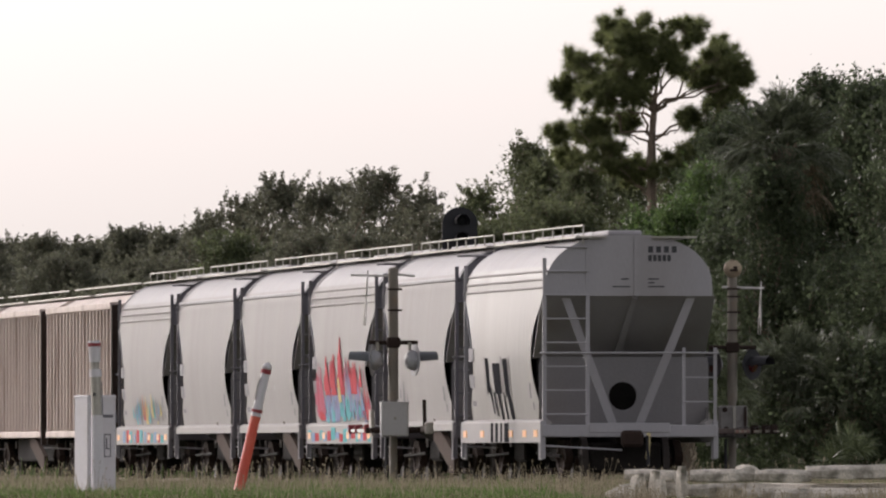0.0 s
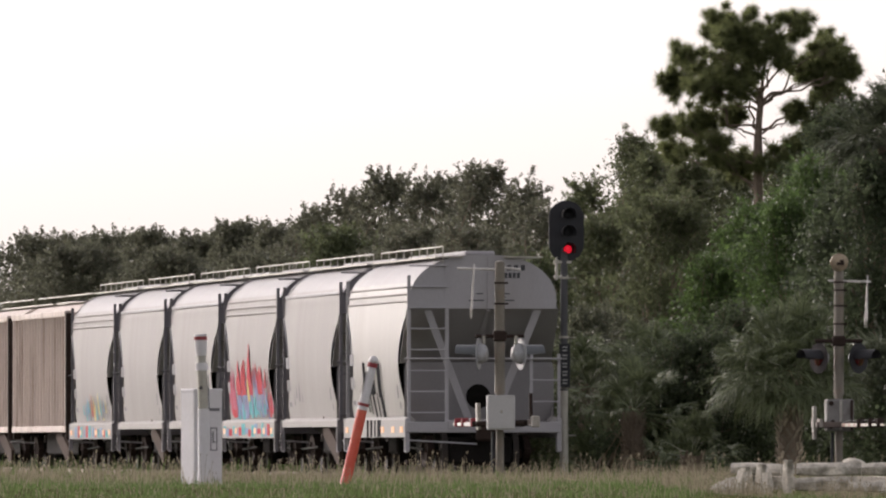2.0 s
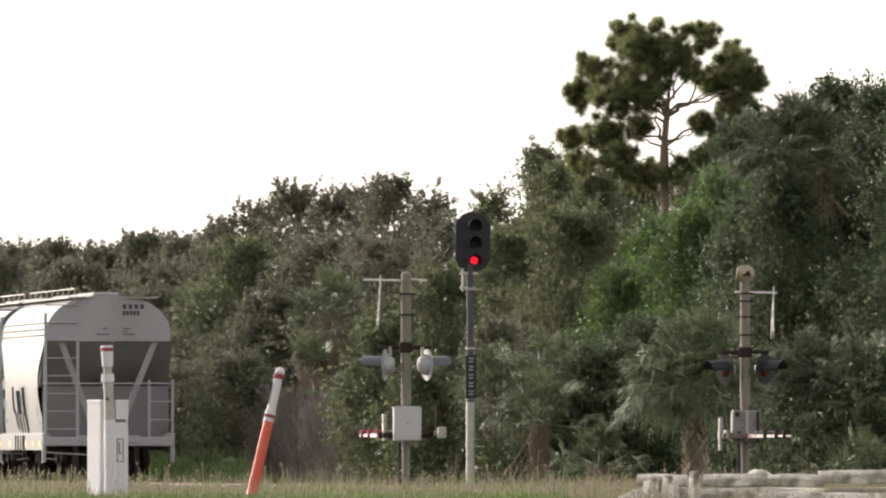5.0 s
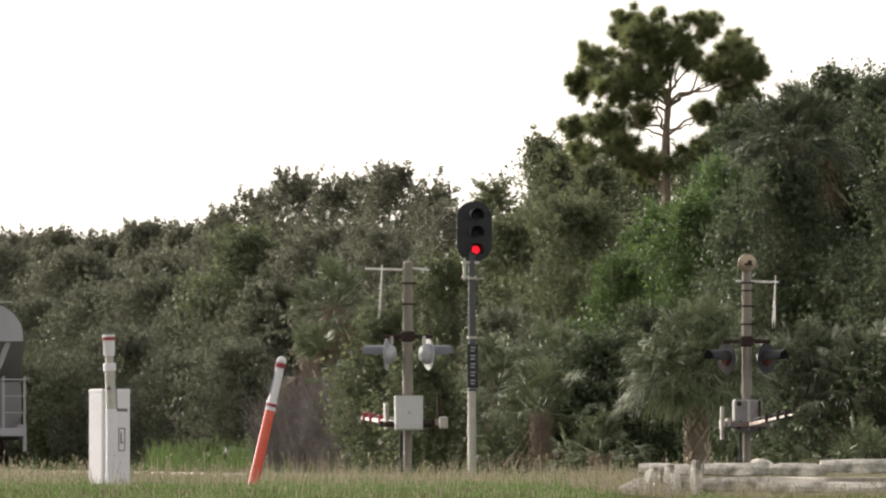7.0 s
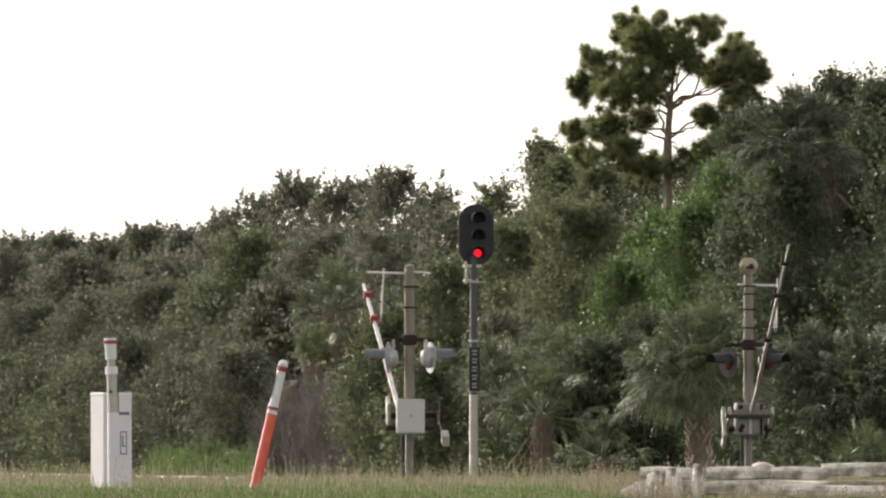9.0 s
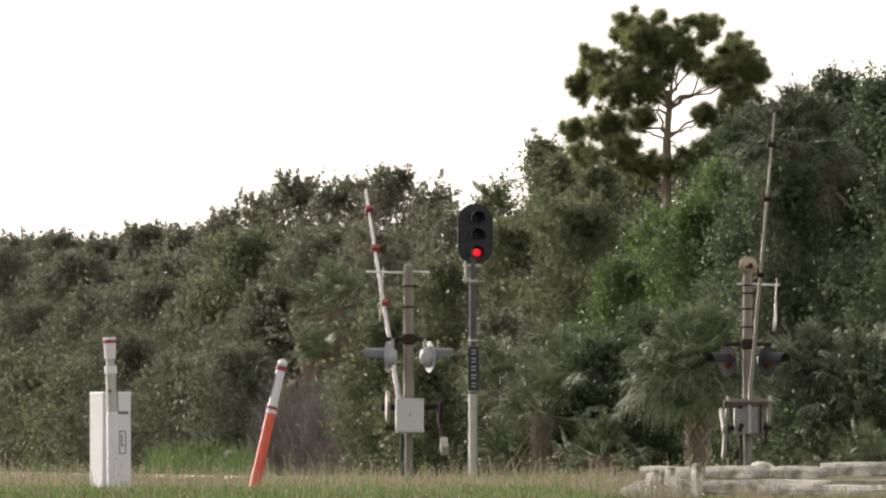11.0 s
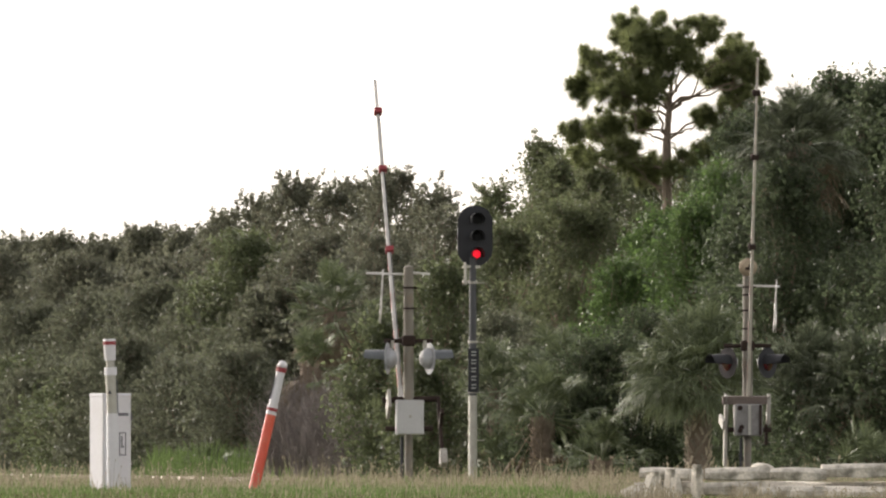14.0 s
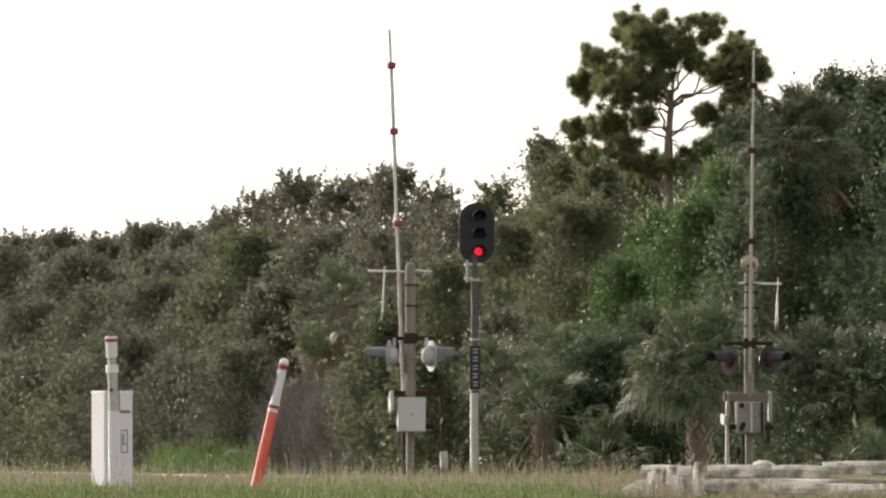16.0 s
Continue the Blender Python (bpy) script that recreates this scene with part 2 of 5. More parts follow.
# ---- building blocks ----
class Shape:
    """Collects vertices and faces of one mesh."""

    def __init__(self):
        self.v, self.f = [], []

    def add(self, verts, faces):
        k = len(self.v)
        self.v += [tuple(p) for p in verts]
        self.f += [tuple(i + k for i in f) for f in faces]
        return self

    def box(self, x0, y0, z0, x1, y1, z1, bev=0.0, m=None):
        if bev <= 0:
            p = [(x, y, z) for z in (z0, z1) for x, y in ((x0, y0), (x1, y0), (x1, y1), (x0, y1))]
            f = [(3, 2, 1, 0), (4, 5, 6, 7), (0, 1, 5, 4), (1, 2, 6, 5), (2, 3, 7, 6), (3, 0, 4, 7)]
        else:
            b = bev
            p, f = [], []
            for z, i in ((z0, b), (z0 + b, 0), (z1 - b, 0), (z1, b)):
                p += [(x0 + i + b * (i == 0), y0 + i, z), (x1 - i - b * (i == 0), y0 + i, z), (x1 - i, y0 + i + b * (i == 0), z),
                      (x1 - i, y1 - i - b * (i == 0), z), (x1 - i - b * (i == 0), y1 - i, z), (x0 + i + b * (i == 0), y1 - i, z),
                      (x0 + i, y1 - i - b * (i == 0), z), (x0 + i, y0 + i + b * (i == 0), z)]
            for r in range(3):
                f += [(r * 8 + j, r * 8 + (j + 1) % 8, r * 8 + 8 + (j + 1) % 8, r * 8 + 8 + j) for j in range(8)]
            f += [tuple(range(7, -1, -1)), tuple(range(24, 32))]
        if m is not None:
            p = [m @ Vector(q) for q in p]
        return self.add(p, f)

    def rod(self, a, b, r0, r1=None, seg=8):
        r1 = r0 if r1 is None else r1
        a, b = Vector(a), Vector(b)
        q = (b - a).to_track_quat("Z", "Y")
        p = []
        for c, r in ((a, r0), (b, r1)):
            p += [c + q @ Vector((r * math.cos(6.2832 * i / seg), r * math.sin(6.2832 * i / seg), 0)) for i in range(seg)]
        f = [(i, (i + 1) % seg, seg + (i + 1) % seg, seg + i) for i in range(seg)]
        f += [tuple(range(seg - 1, -1, -1)), tuple(range(seg, 2 * seg))]
        return self.add(p, f)

    def bar(self, a, b, w, d, up=(0, 1, 0)):
        """A square bar from a to b, w across and d along up."""
        a, b = Vector(a), Vector(b)
        z = (b - a).normalized()
        u = Vector(up)
        u = (u - u.dot(z) * z).normalized()
        s = u.cross(z)
        p = [c + s * (w / 2 * i) + u * (d / 2 * j) for c in (a, b) for i, j in ((-1, -1), (1, -1), (1, 1), (-1, 1))]
        return self.add(p, [(3, 2, 1, 0), (4, 5, 6, 7), (0, 1, 5, 4), (1, 2, 6, 5), (2, 3, 7, 6), (3, 0, 4, 7)])

    def loft(self, rings, closed=True, caps=True):
        n = len(rings[0])
        p = [q for r in rings for q in r]
        f = []
        for k in range(len(rings) - 1):
            for i in range(n if closed else n - 1):
                j = (i + 1) % n
                f.append((k * n + i, k * n + j, k * n + n + j, k * n + n + i))
        if caps and closed:
            f += [tuple(range(n - 1, -1, -1)), tuple(range((len(rings) - 1) * n, len(rings) * n))]
        return self.add(p, f)

    def disc(self, centre, axis, r, depth, seg=24, dome=0.0):
        c, ax = Vector(centre), Vector(axis).normalized()
        q = ax.to_track_quat("Z", "Y")
        rings = []
        for rr, h in ((r, 0), (r, depth), (r * 0.7, depth + dome * 0.6), (r * 0.05, depth + dome)):
            rings.append([c + q @ Vector((rr * math.cos(6.2832 * i / seg), rr * math.sin(6.2832 * i / seg), h)) for i in range(seg)])
        return self.loft(rings)

    def mesh(self, name, smooth=False):
        me = bpy.data.meshes.new(name)
        me.from_pydata(self.v, [], self.f)
        if smooth:
            me.shade_smooth()
        return me


def part(name, shape, material, parent=None, label="", smooth=False):
    """Links a shape as one mesh object, under parent when there is one."""
    me = shape.mesh(name, smooth) if isinstance(shape, Shape) else shape
    if not me.materials:
        me.materials.append(material)
    ob = new(name, me)
    if parent is not None:
        ob.parent = parent
    if label:
        ob["label"] = label
    return ob


def thing(name, m, label, category, group="", kind=""):
    ob = tagged(new(name), label, category, group, kind)
    ob.empty_display_size = 0.2
    ob.matrix_basis = m
    return ob


TRACK_TURN = 4.898                       # the track runs a little left of straight ahead
T_DIR = Vector((-math.sin(radians(TRACK_TURN)), math.cos(radians(TRACK_TURN)), 0))
T_SIDE = Vector((T_DIR.y, -T_DIR.x, 0))


def by_track(y, side, z=0.0):
    """The place at depth y on the track, moved side metres to its right."""
    return Vector((38.17 - 0.08569 * y, y, z)) + T_SIDE * side


def ground_height(x, y):
    def ease(a, b, v):
        v = min(1, max(0, (v - a) / (b - a)))
        return v * v * (3 - 2 * v)
    z = -1.0 + 1.1 * ease(140, 272, y) - 0.42 * ease(312, 345, y)
    z -= 0.13 * ease(1.6, 2.4, x) * (1 - ease(273, 277, y)) * ease(240, 255, y) * (1 - ease(9, 12, x))
    far = ease(900, 2500, abs(x) + abs(y))
    z += 0.03 * noise.noise((x * 0.3, y * 0.12, 0)) * (1 - far)
    side = (Vector((x, y, 0)) - by_track(y, 0)).dot(T_SIDE)
    if y > 330:
        z += 0.12 * (1 - ease(2.2, 4.5, abs(side)))
        z = max(z, -0.03 - 0.6 * (1 - ease(405.5, 408.5, y)) - 0.6 * ease(421.5, 424.5, y))
    return z


# ---- ground, road and track ----
xs = [-4000, -1500, -500, -200, -100, -60, -40] + [-30 + 1.0 * i for i in range(71)] + [50, 80, 150, 300, 800, 2000, 4000]
ys = [-4000, -1000, -200, -50, 0, 50, 100, 140, 170, 200, 220] + [230 + 2 * i for i in range(60)] + [350 + 4 * i for i in range(12)] \
    + [398 + 1.5 * i for i in range(24)] + [440, 460, 500, 550, 600, 700, 800, 1000, 1500, 2500, 4500]
g = Shape()
g.add([(x, y, ground_height(x, y)) for y in ys for x in xs],
      [(j * len(xs) + i, j * len(xs) + i + 1, (j + 1) * len(xs) + i + 1, (j + 1) * len(xs) + i)
       for j in range(len(ys) - 1) for i in range(len(xs) - 1)])
tagged(part("ground", g, M_GROUND, smooth=True), "low rough grassland with dry soil showing", "ground", kind="structure")

FRAME = Matrix.Translation(by_track(414.7, 0)) @ pose(0, 0, 0, 0, 0, TRACK_TURN)   # track space at the crossing
road = part("road", Shape().box(-60, -5.2, -0.3, -1.6, 5.2, 0.005).box(1.6, -5.2, -0.3, 60, 5.2, 0.005).box(-0.62, -5.2, -0.3, 0.62, 5.2, 0.005),
            M_ROAD)
road.matrix_basis = FRAME
tagged(road, "narrow worn asphalt road crossing the track", "road", kind="structure")
bed = Shape()
prof = [(-2.9, -0.45), (-1.7, -0.17), (1.7, -0.17), (2.9, -0.45)]
bed.loft([[Vector((x, y, z)) for x, z in prof] for y in [-90 + 5 * i for i in range(17)] + [-5.3]])
bed.loft([[Vector((x, y, z)) for x, z in prof] for y in [5.3] + [10 + 10 * i for i in range(90)]])
tb = part("track_bed", bed, M_BALLAST)
tb.matrix_basis = FRAME
tagged(tb, "grey crushed stone bed under the rails", "track bed", kind="structure")
track = thing("railway_track", FRAME, "rusty steel rails on a crushed stone bed", "railway track", kind="structure")
for x in (-0.755, 0.755):
    r = Shape()
    p2 = [(-0.07, -0.17), (0.07, -0.17), (0.07, -0.15), (0.012, -0.13), (0.012, -0.05), (0.036, -0.035), (0.036, 0), (-0.036, 0), (-0.036, -0.035), (-0.012, -0.05), (-0.012, -0.13), (-0.07, -0.15)]
    r.loft([[Vector((x + a, y, b)) for a, b in p2] for y in (-90, 900)])
    part("rail", r, M_RAIL, track)

# ---- the freight train ----
def hopper_section(z):
    """Half width of the bulging side sheet, and of the rounded shoulder above it, at height z."""
    if z <= 3.75:
        return 1.50 + 0.12 * math.sin(math.pi * min(1, max(0, (z - 1.15) / 2.9)))
    return 1.54 * max(0.0, 1 - min(1.0, (z - 3.75) / 0.88) ** (1 / 0.55)) ** (1 / 2.6)


def roof_height(x, half=1.54):
    return 3.75 + 0.88 * max(0.0, 1 - (abs(x) / half) ** 2.6) ** 0.55


def roof_arch(edge):
    """Points of the roof line from one edge to the other, closer together at the shoulders."""
    return [(edge * math.sin(math.pi / 2 * (i / 12 - 1)), roof_height(edge * math.sin(math.pi / 2 * (i / 12 - 1)))) for i in range(25)]


def hopper_inset(z):
    """How far the end of the body stands back at height z: the slope sheet and the lower bay."""
    if z >= 3.5:
        return 0.0
    return 2.2 * math.sin(math.pi * min(0.93, (3.5 - z) / 2.3)) ** 0.85


def truck(parent, y, name="truck"):
    # second box is an added dark block imitating shade between the wheels
    t = part(name, Shape().box(-1.05, y - 0.2, 0.42, 1.05, y + 0.2, 0.72, 0.04).box(-0.66, y - 1.35, 0.24, 0.66, y + 1.35, 0.8, 0.05), M_UNDER, parent, "black cast bogie with steel wheels and added shade block")
    for x in (-1.02, 1.02):
        s = Shape()
        for a, b in (((-1.05, 0.5), (-0.45, 0.78)), ((-0.45, 0.78), (0.45, 0.78)), ((0.45, 0.78), (1.05, 0.5)), ((-0.8, 0.45), (-0.3, 0.25)),
                     ((-0.3, 0.25), (0.3, 0.25)), ((0.3, 0.25), (0.8, 0.45))):
            s.bar((x, y + a[0], a[1]), (x, y + b[0], b[1]), 0.14, 0.14, (1, 0, 0))
        for k in (-0.15, 0, 0.15):
            s.rod((x, y + k, 0.28), (x, y + k, 0.72), 0.06)
        part("side_frame", s, M_RUST, t)
    for yy in (y - 0.88, y + 0.88):
        for x in (-0.755, 0.755):
            w = Shape()
            prof = [(0.42, -0.07), (0.457, -0.06), (0.457, 0.05), (0.40, 0.06), (0.36, 0.03), (0.15, 0.02), (0.1, 0.08), (0.02, 0.08)]
            sgn = 1 if x > 0 else -1
            w.loft([[Vector((x + sgn * o, yy + r * math.cos(6.2832 * i / 24), 0.457 + r * math.sin(6.2832 * i / 24))) for i in range(24)] for r, o in prof])
            part("wheel", w, M_WHEEL, t, smooth=False)
        part("axle", Shape().rod((-0.9, yy, 0.457), (0.9, yy, 0.457), 0.085), M_RUST, t)
    return t


def coupler(parent, y, sgn):
    s = Shape().box(-0.11, min(y, y + sgn * 0.6), 0.76, 0.11, max(y, y + sgn * 0.6), 0.98, 0.03)
    s.box(-0.2, min(y + sgn * 0.5, y + sgn * 0.82), 0.72, 0.2, max(y + sgn * 0.5, y + sgn * 0.82), 1.02, 0.05)
    part("coupler", s, M_RUST, parent)
    h = Shape()
    pts = [Vector((0.32, y + sgn * (0.2 + 0.25 * math.sin(a)), 0.92 - 0.55 * math.sin(a))) for a in [0.1 * i for i in range(16)]]
    for a, b in zip(pts, pts[1:]):
        h.rod(a, b, 0.03, seg=6)
    part("air_hose", h, M_BLACK, parent)
    part("uncoupling_rod", Shape().rod((-1.55, y + sgn * 0.12, 0.74), (-0.15, y + sgn * 0.3, 0.66), 0.018, seg=6), M_GREY, parent)
    part("hanging_tag", Shape().bar((0.36, y + sgn * 0.16, 1.12), (0.33, y + sgn * 0.2, 0.5), 0.07, 0.03), M_YELL_G, parent)


def end_frame(parent, y, sgn, trim):
    """Ladders, handrail, braces, posts and sill at one end; sgn points outward."""
    lad = Shape()
    for x in (-1.56, -0.76):
        lad.box(x - 0.035, y - 0.04, 0.95, x + 0.035, y + 0.03, 4.2 if x < -1 else 4.5)
    for k in range(8):
        z = 1.32 + 0.44 * k
        lad.rod((-1.56, y + sgn * 0.06, z), (-0.76, y + sgn * 0.06, z), 0.018, seg=6)
    part("ladder", lad, trim, parent, "light grey steel end ladder")
    lad2 = Shape()
    for x in (1.02, 1.6):
        lad2.box(x - 0.03, y - 0.04, 1.0, x + 0.03, y + 0.03, 2.55)
    for k in range(4):
        z = 1.1 + 0.45 * k
        lad2.rod((1.02, y + sgn * 0.06, z), (1.6, y + sgn * 0.06, z), 0.018, seg=6)
    part("short_ladder", lad2, trim, parent)
    part("handrail", Shape().rod((-1.66, y + sgn * 0.1, 2.45), (1.66, y + sgn * 0.1, 2.45), 0.02, seg=8), trim, parent)
    for s in (-1, 1):
        part("diagonal_brace", Shape().bar((s * 1.17, y - sgn * 0.12, 3.5), (s * 0.25, y - sgn * 0.5, 1.15), 0.15, 0.08, (0, 1, 0)), trim, parent)
        part("corner_post", Shape().box(s * 1.6 - 0.05, y - 0.12, 0.5, s * 1.6 + 0.05, y + 0.02, 1.2, 0.01), trim, parent)
        part("grab_iron", Shape().rod((s * 1.6, y - 0.05, 0.5), (s * 1.6, y - sgn * 0.55, 0.5), 0.02, seg=6).rod((s * 1.6, y - sgn * 0.55, 0.5), (s * 1.6, y - sgn * 0.55, 1.2), 0.02, seg=6), trim, parent)
    sill = Shape().box(-1.62, y - 0.18, 0.9, 1.62, y + 0.1, 1.13, 0.015)
    sill.box(-0.75, y - 0.2, 0.98, 0.75, y + 0.12, 1.16, 0.01)
    part("end_sill", sill, trim, parent)


def side_patch(parent, name, verts2, length, material, out=0.012, label=""):
    """Paint on the left side: outlines in (along, height), lying just proud of the bulging sheet."""
    s = Shape()
    for poly in verts2:
        # each stroke is a strip given by (along centre, width, z0, z1) cut in steps that follow the bulge
        yc, w0, w1, z0, z1, lean = poly
        rows = 6
        ring = []
        for k in range(rows + 1):
            u = k / rows
            z = z0 + (z1 - z0) * u
            w = w0 + (w1 - w0) * u
            x = -hopper_section(z) - out
            c = yc + lean * (z - z0)
            ring.append([Vector((x, c - w / 2, z)), Vector((x, c + w / 2, z))])
        s.loft(ring, closed=False, caps=False)
    return part(name, s, material, parent, label)


def hopper_car(kind, length, m, label, trim, sheet):
    """A covered hopper wagon. kind 'ribbed_roof' has three corrugations under the eave, 'plain' a smooth side."""
    car = thing("hopper_wagon", m, label, "freight wagon", "wagons of the freight train")
    L = length / 2
    zs = [1.16 + 0.13 * k for k in range(18)] + [3.44, 3.5, 3.62, 3.75, 3.8, 3.85, 3.9, 3.95, 4.0, 4.06]
    # side and roof shell, lofted from the lower edge over the roof to the other side
    outline = [(-hopper_section(z), z) for z in zs] + roof_arch(hopper_section(4.06))[1:-1] + [(hopper_section(z), z) for z in reversed(zs)]
    rings = []
    for e in (-1, 1):
        rings.append([Vector((x, e * (L - hopper_inset(z)), z)) for x, z in outline])
    # steps between the ends keep the faces narrow at the slanting ends
    for u in (-0.6, -0.2, 0.2, 0.6):
        rings.insert(-1, [Vector((x, u * L, z)) for x, z in outline])
    n_side = len(zs)
    side = Shape()
    left = [[r[i] for i in range(n_side)] for r in rings]
    right = [[r[i] for i in range(len(r) - n_side, len(r))] for r in rings]
    side.loft(left, closed=False, caps=False)
    side.loft(right, closed=False, caps=False)
    part("side_sheet", side, sheet, car, smooth=True)
    roof = Shape()
    roof.loft([[r[i] for i in range(n_side - 1, len(r) - n_side + 1)] for r in rings], closed=False, caps=False)
    part("roof_sheet", roof, M_ROOF, car, smooth=True)
    if kind == "ribbed_roof":
        for k in range(3):
            z = 3.64 + 0.15 * k
            x = hopper_section(z + 0.02)
            part("eave_rib", Shape().box(-x - 0.03, -L + 0.15, z, -x + 0.03, L - 0.15, z + 0.05, 0.012).box(x - 0.03, -L + 0.15, z, x + 0.03, L - 0.15, z + 0.05, 0.012), M_WHITE, car)
    else:
        part("eave_rail", Shape().box(-1.55, -L + 0.05, 3.93, -1.45, L - 0.05, 4.0, 0.012).box(1.45, -L + 0.05, 3.93, 1.55, L - 0.05, 4.0, 0.012), M_GREY, car)
    # the two ends: upper plate, slope sheet, lower plate with its round opening, centre stiffener
    for e in (-1, 1):
        y = e * L
        up = Shape()
        top = roof_arch(1.54)
        face = [(-1.55, 3.5)] + top + [(1.55, 3.5)]
        up.loft([[Vector((x, y - e * 0.02, z)) for x, z in face], [Vector((x, y + e * 0.02, z)) for x, z in face]])
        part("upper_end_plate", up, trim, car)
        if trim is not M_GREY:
            # dark band added round the roof end to stand for the shaded gap
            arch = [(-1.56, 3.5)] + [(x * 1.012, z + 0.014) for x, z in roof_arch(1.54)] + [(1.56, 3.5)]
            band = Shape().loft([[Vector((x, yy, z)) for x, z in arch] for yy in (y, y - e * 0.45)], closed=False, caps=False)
            part("end_shade_band", band, trim, car)
        sl = Shape()
        sl.add([(-1.6, y - e * 0.03, 3.5), (1.6, y - e * 0.03, 3.5), (1.6, y - e * 1.9, 2.37), (-1.6, y - e * 1.9, 2.37),
                (-1.6, y - e * 0.09, 3.5), (1.6, y - e * 0.09, 3.5), (1.6, y - e * 1.96, 2.37), (-1.6, y - e * 1.96, 2.37)],
               [(0, 1, 2, 3), (7, 6, 5, 4), (0, 3, 7, 4), (1, 5, 6, 2)])
        part("slope_sheet", sl, M_GREY, car, "grey slope sheet in the shade of the overhang")
        lo = Shape()
        n = 72
        yo = y - e * 0.95
        outer = []
        for i in range(n):
            a = 2 * math.pi * i / n
            c, s_ = math.cos(a), math.sin(a)
            k = min(1.57 / max(1e-6, abs(c)), (0.72 if s_ > 0 else 0.52) / max(1e-6, abs(s_)))
            outer.append((c * k, 1.66 + s_ * k))
        inner = [(-0.02 + 0.26 * math.cos(2 * math.pi * i / n), 1.66 + 0.26 * math.sin(2 * math.pi * i / n)) for i in range(n)]
        lo.loft([[Vector((x, yo, z)) for x, z in outer], [Vector((x, yo, z)) for x, z in inner],
                 [Vector((x, yo - e * 0.1, z)) for x, z in inner], [Vector((x, yo - e * 0.1, z)) for x, z in outer]], caps=False)
        # recess shade is put into this plate's darker grey
        part("lower_end_plate", lo, M_SHADED_GREY, car)
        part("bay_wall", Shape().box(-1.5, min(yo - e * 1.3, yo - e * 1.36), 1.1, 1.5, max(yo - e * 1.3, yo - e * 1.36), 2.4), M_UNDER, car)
        st = Shape().box(0.1, y - 0.05, 3.5, 0.2, y + 0.05, 4.6).bar((0.12, y - e * 0.05, 3.5), (-0.05, y - e * 1.7, 2.42), 0.1, 0.12)
        part("centre_stiffener", st, M_GREY, car)
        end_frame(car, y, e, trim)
        coupler(car, y, e)
        truck(car, e * (L - 1.9))
    # side sills
    for s in (-1, 1):
        sill = Shape()
        pr = [(s * 1.5, 1.24), (s * 1.62, 1.20), (s * 1.64, 1.17), (s * 1.64, 0.80), (s * 1.60, 0.80), (s * 1.56, 1.1), (s * 1.4, 1.15)] if kind == "ribbed_roof" else \
             [(s * 1.5, 1.24), (s * 1.60, 1.20), (s * 1.62, 1.17), (s * 1.62, 1.04), (s * 1.58, 1.04), (s * 1.56, 1.1), (s * 1.4, 1.15)]
        if s > 0:
            pr = pr[::-1]
        sill.loft([[Vector((x, y, z)) for x, z in pr] for y in (-L + 0.02, L - 0.02)])
        part("side_sill", sill, M_WHITE, car)
    # discharge bays beneath, with slanting chutes
    for k in range(3):
        yc = (k - 1) * (L - 3.4) * 0.66
        hop = Shape()
        rg = []
        for z, w, l in ((1.2, 1.4, 2.2), (0.45, 0.45, 0.45), (0.3, 0.45, 0.45)):
            rg.append([Vector((-w, yc - l, z)), Vector((w, yc - l, z)), Vector((w, yc + l, z)), Vector((-w, yc + l, z))])
        hop.loft(rg[::-1])
        part("discharge_bay", hop, M_UNDER, car)
        part("outlet_gate", Shape().box(-0.7, yc - 0.35, 0.2, 0.7, yc + 0.35, 0.32, 0.02), M_RUST, car)
    part("centre_sill", Shape().box(-0.22, -L + 0.1, 0.78, 0.22, L - 0.1, 1.1, 0.02), M_UNDER, car)
    for e in (-1, 1):
        # black block added to imitate underside shade, with a brake rod
        part("shade_block_and_rod", Shape().box(-0.95, e * (L - 4.6) - 1.1, 0.45, 0.95, e * (L - 4.6) + 1.1, 1.05, 0.05).rod((-1.2, e * (L - 5.5), 0.6), (-1.2, e * (L - 0.6), 0.55), 0.03), M_UNDER, car)
        if kind == "plain":
            part("slope_chute", Shape().bar((e * 1.48, e * (L - 5.6), 1.08), (e * 1.48, e * (L - 1.0), 0.36), 0.1, 0.42, (0, 0, 1)), M_CHUTE, car)
    # roof walk, hatches, rails
    walkway = Shape().box(-1.0, -L - 0.12, 4.57, -0.42, L + 0.05, 4.6).box(0.42, -L - 0.12, 4.57, 1.25, L + 0.05, 4.6)
    part("running_board", walkway, M_GALV, car)
    for k in range(5):
        y0 = -L + 0.8 + k * (length - 1.6) / 5
        y1 = y0 + (length - 1.6) / 5 - 0.15
        part("trough_hatch", Shape().box(-0.32, y0, 4.62, 0.32, y1, 4.72, 0.03), M_ROOF, car)
    for s in (-1,):
        rl = Shape().rod((s * 0.85, -L - 0.1, 4.80), (s * 0.85, L - 0.3, 4.80), 0.016, seg=6)
        for k in range(9):
            y = -L - 0.1 + k * (length - 0.2) / 8
            rl.rod((s * 0.85, y, 4.45), (s * 0.85, y, 4.80), 0.014, seg=6)
        part("roof_rail", rl, M_GALV, car)
    # small stencilled panels and reflectors on the lit side
    for yc, z0, z1, w in ((L - 1.9, 2.35, 2.6, 1.0), (L - 1.9, 1.85, 2.1, 1.0), (L - 2.0, 1.5, 1.6, 0.8), (-L + 2.6, 1.62, 1.9, 0.35), (-L + 2.2, 1.4, 1.55, 0.3)):
        side_patch(car, "stencil_panel", [(yc, w, w, z0, z1, 0)], length, M_SHADE_MARK_GREY)
    if kind == "ribbed_roof":
        for yc in (L - 0.8, L - 4.5, -L + 0.9, -L + 3.2, -L + 6.0):
            part("reflector", Shape().box(-1.652, yc - 0.35, 0.9, -1.638, yc + 0.35, 1.03), M_ORANGE_R, car)
    return car


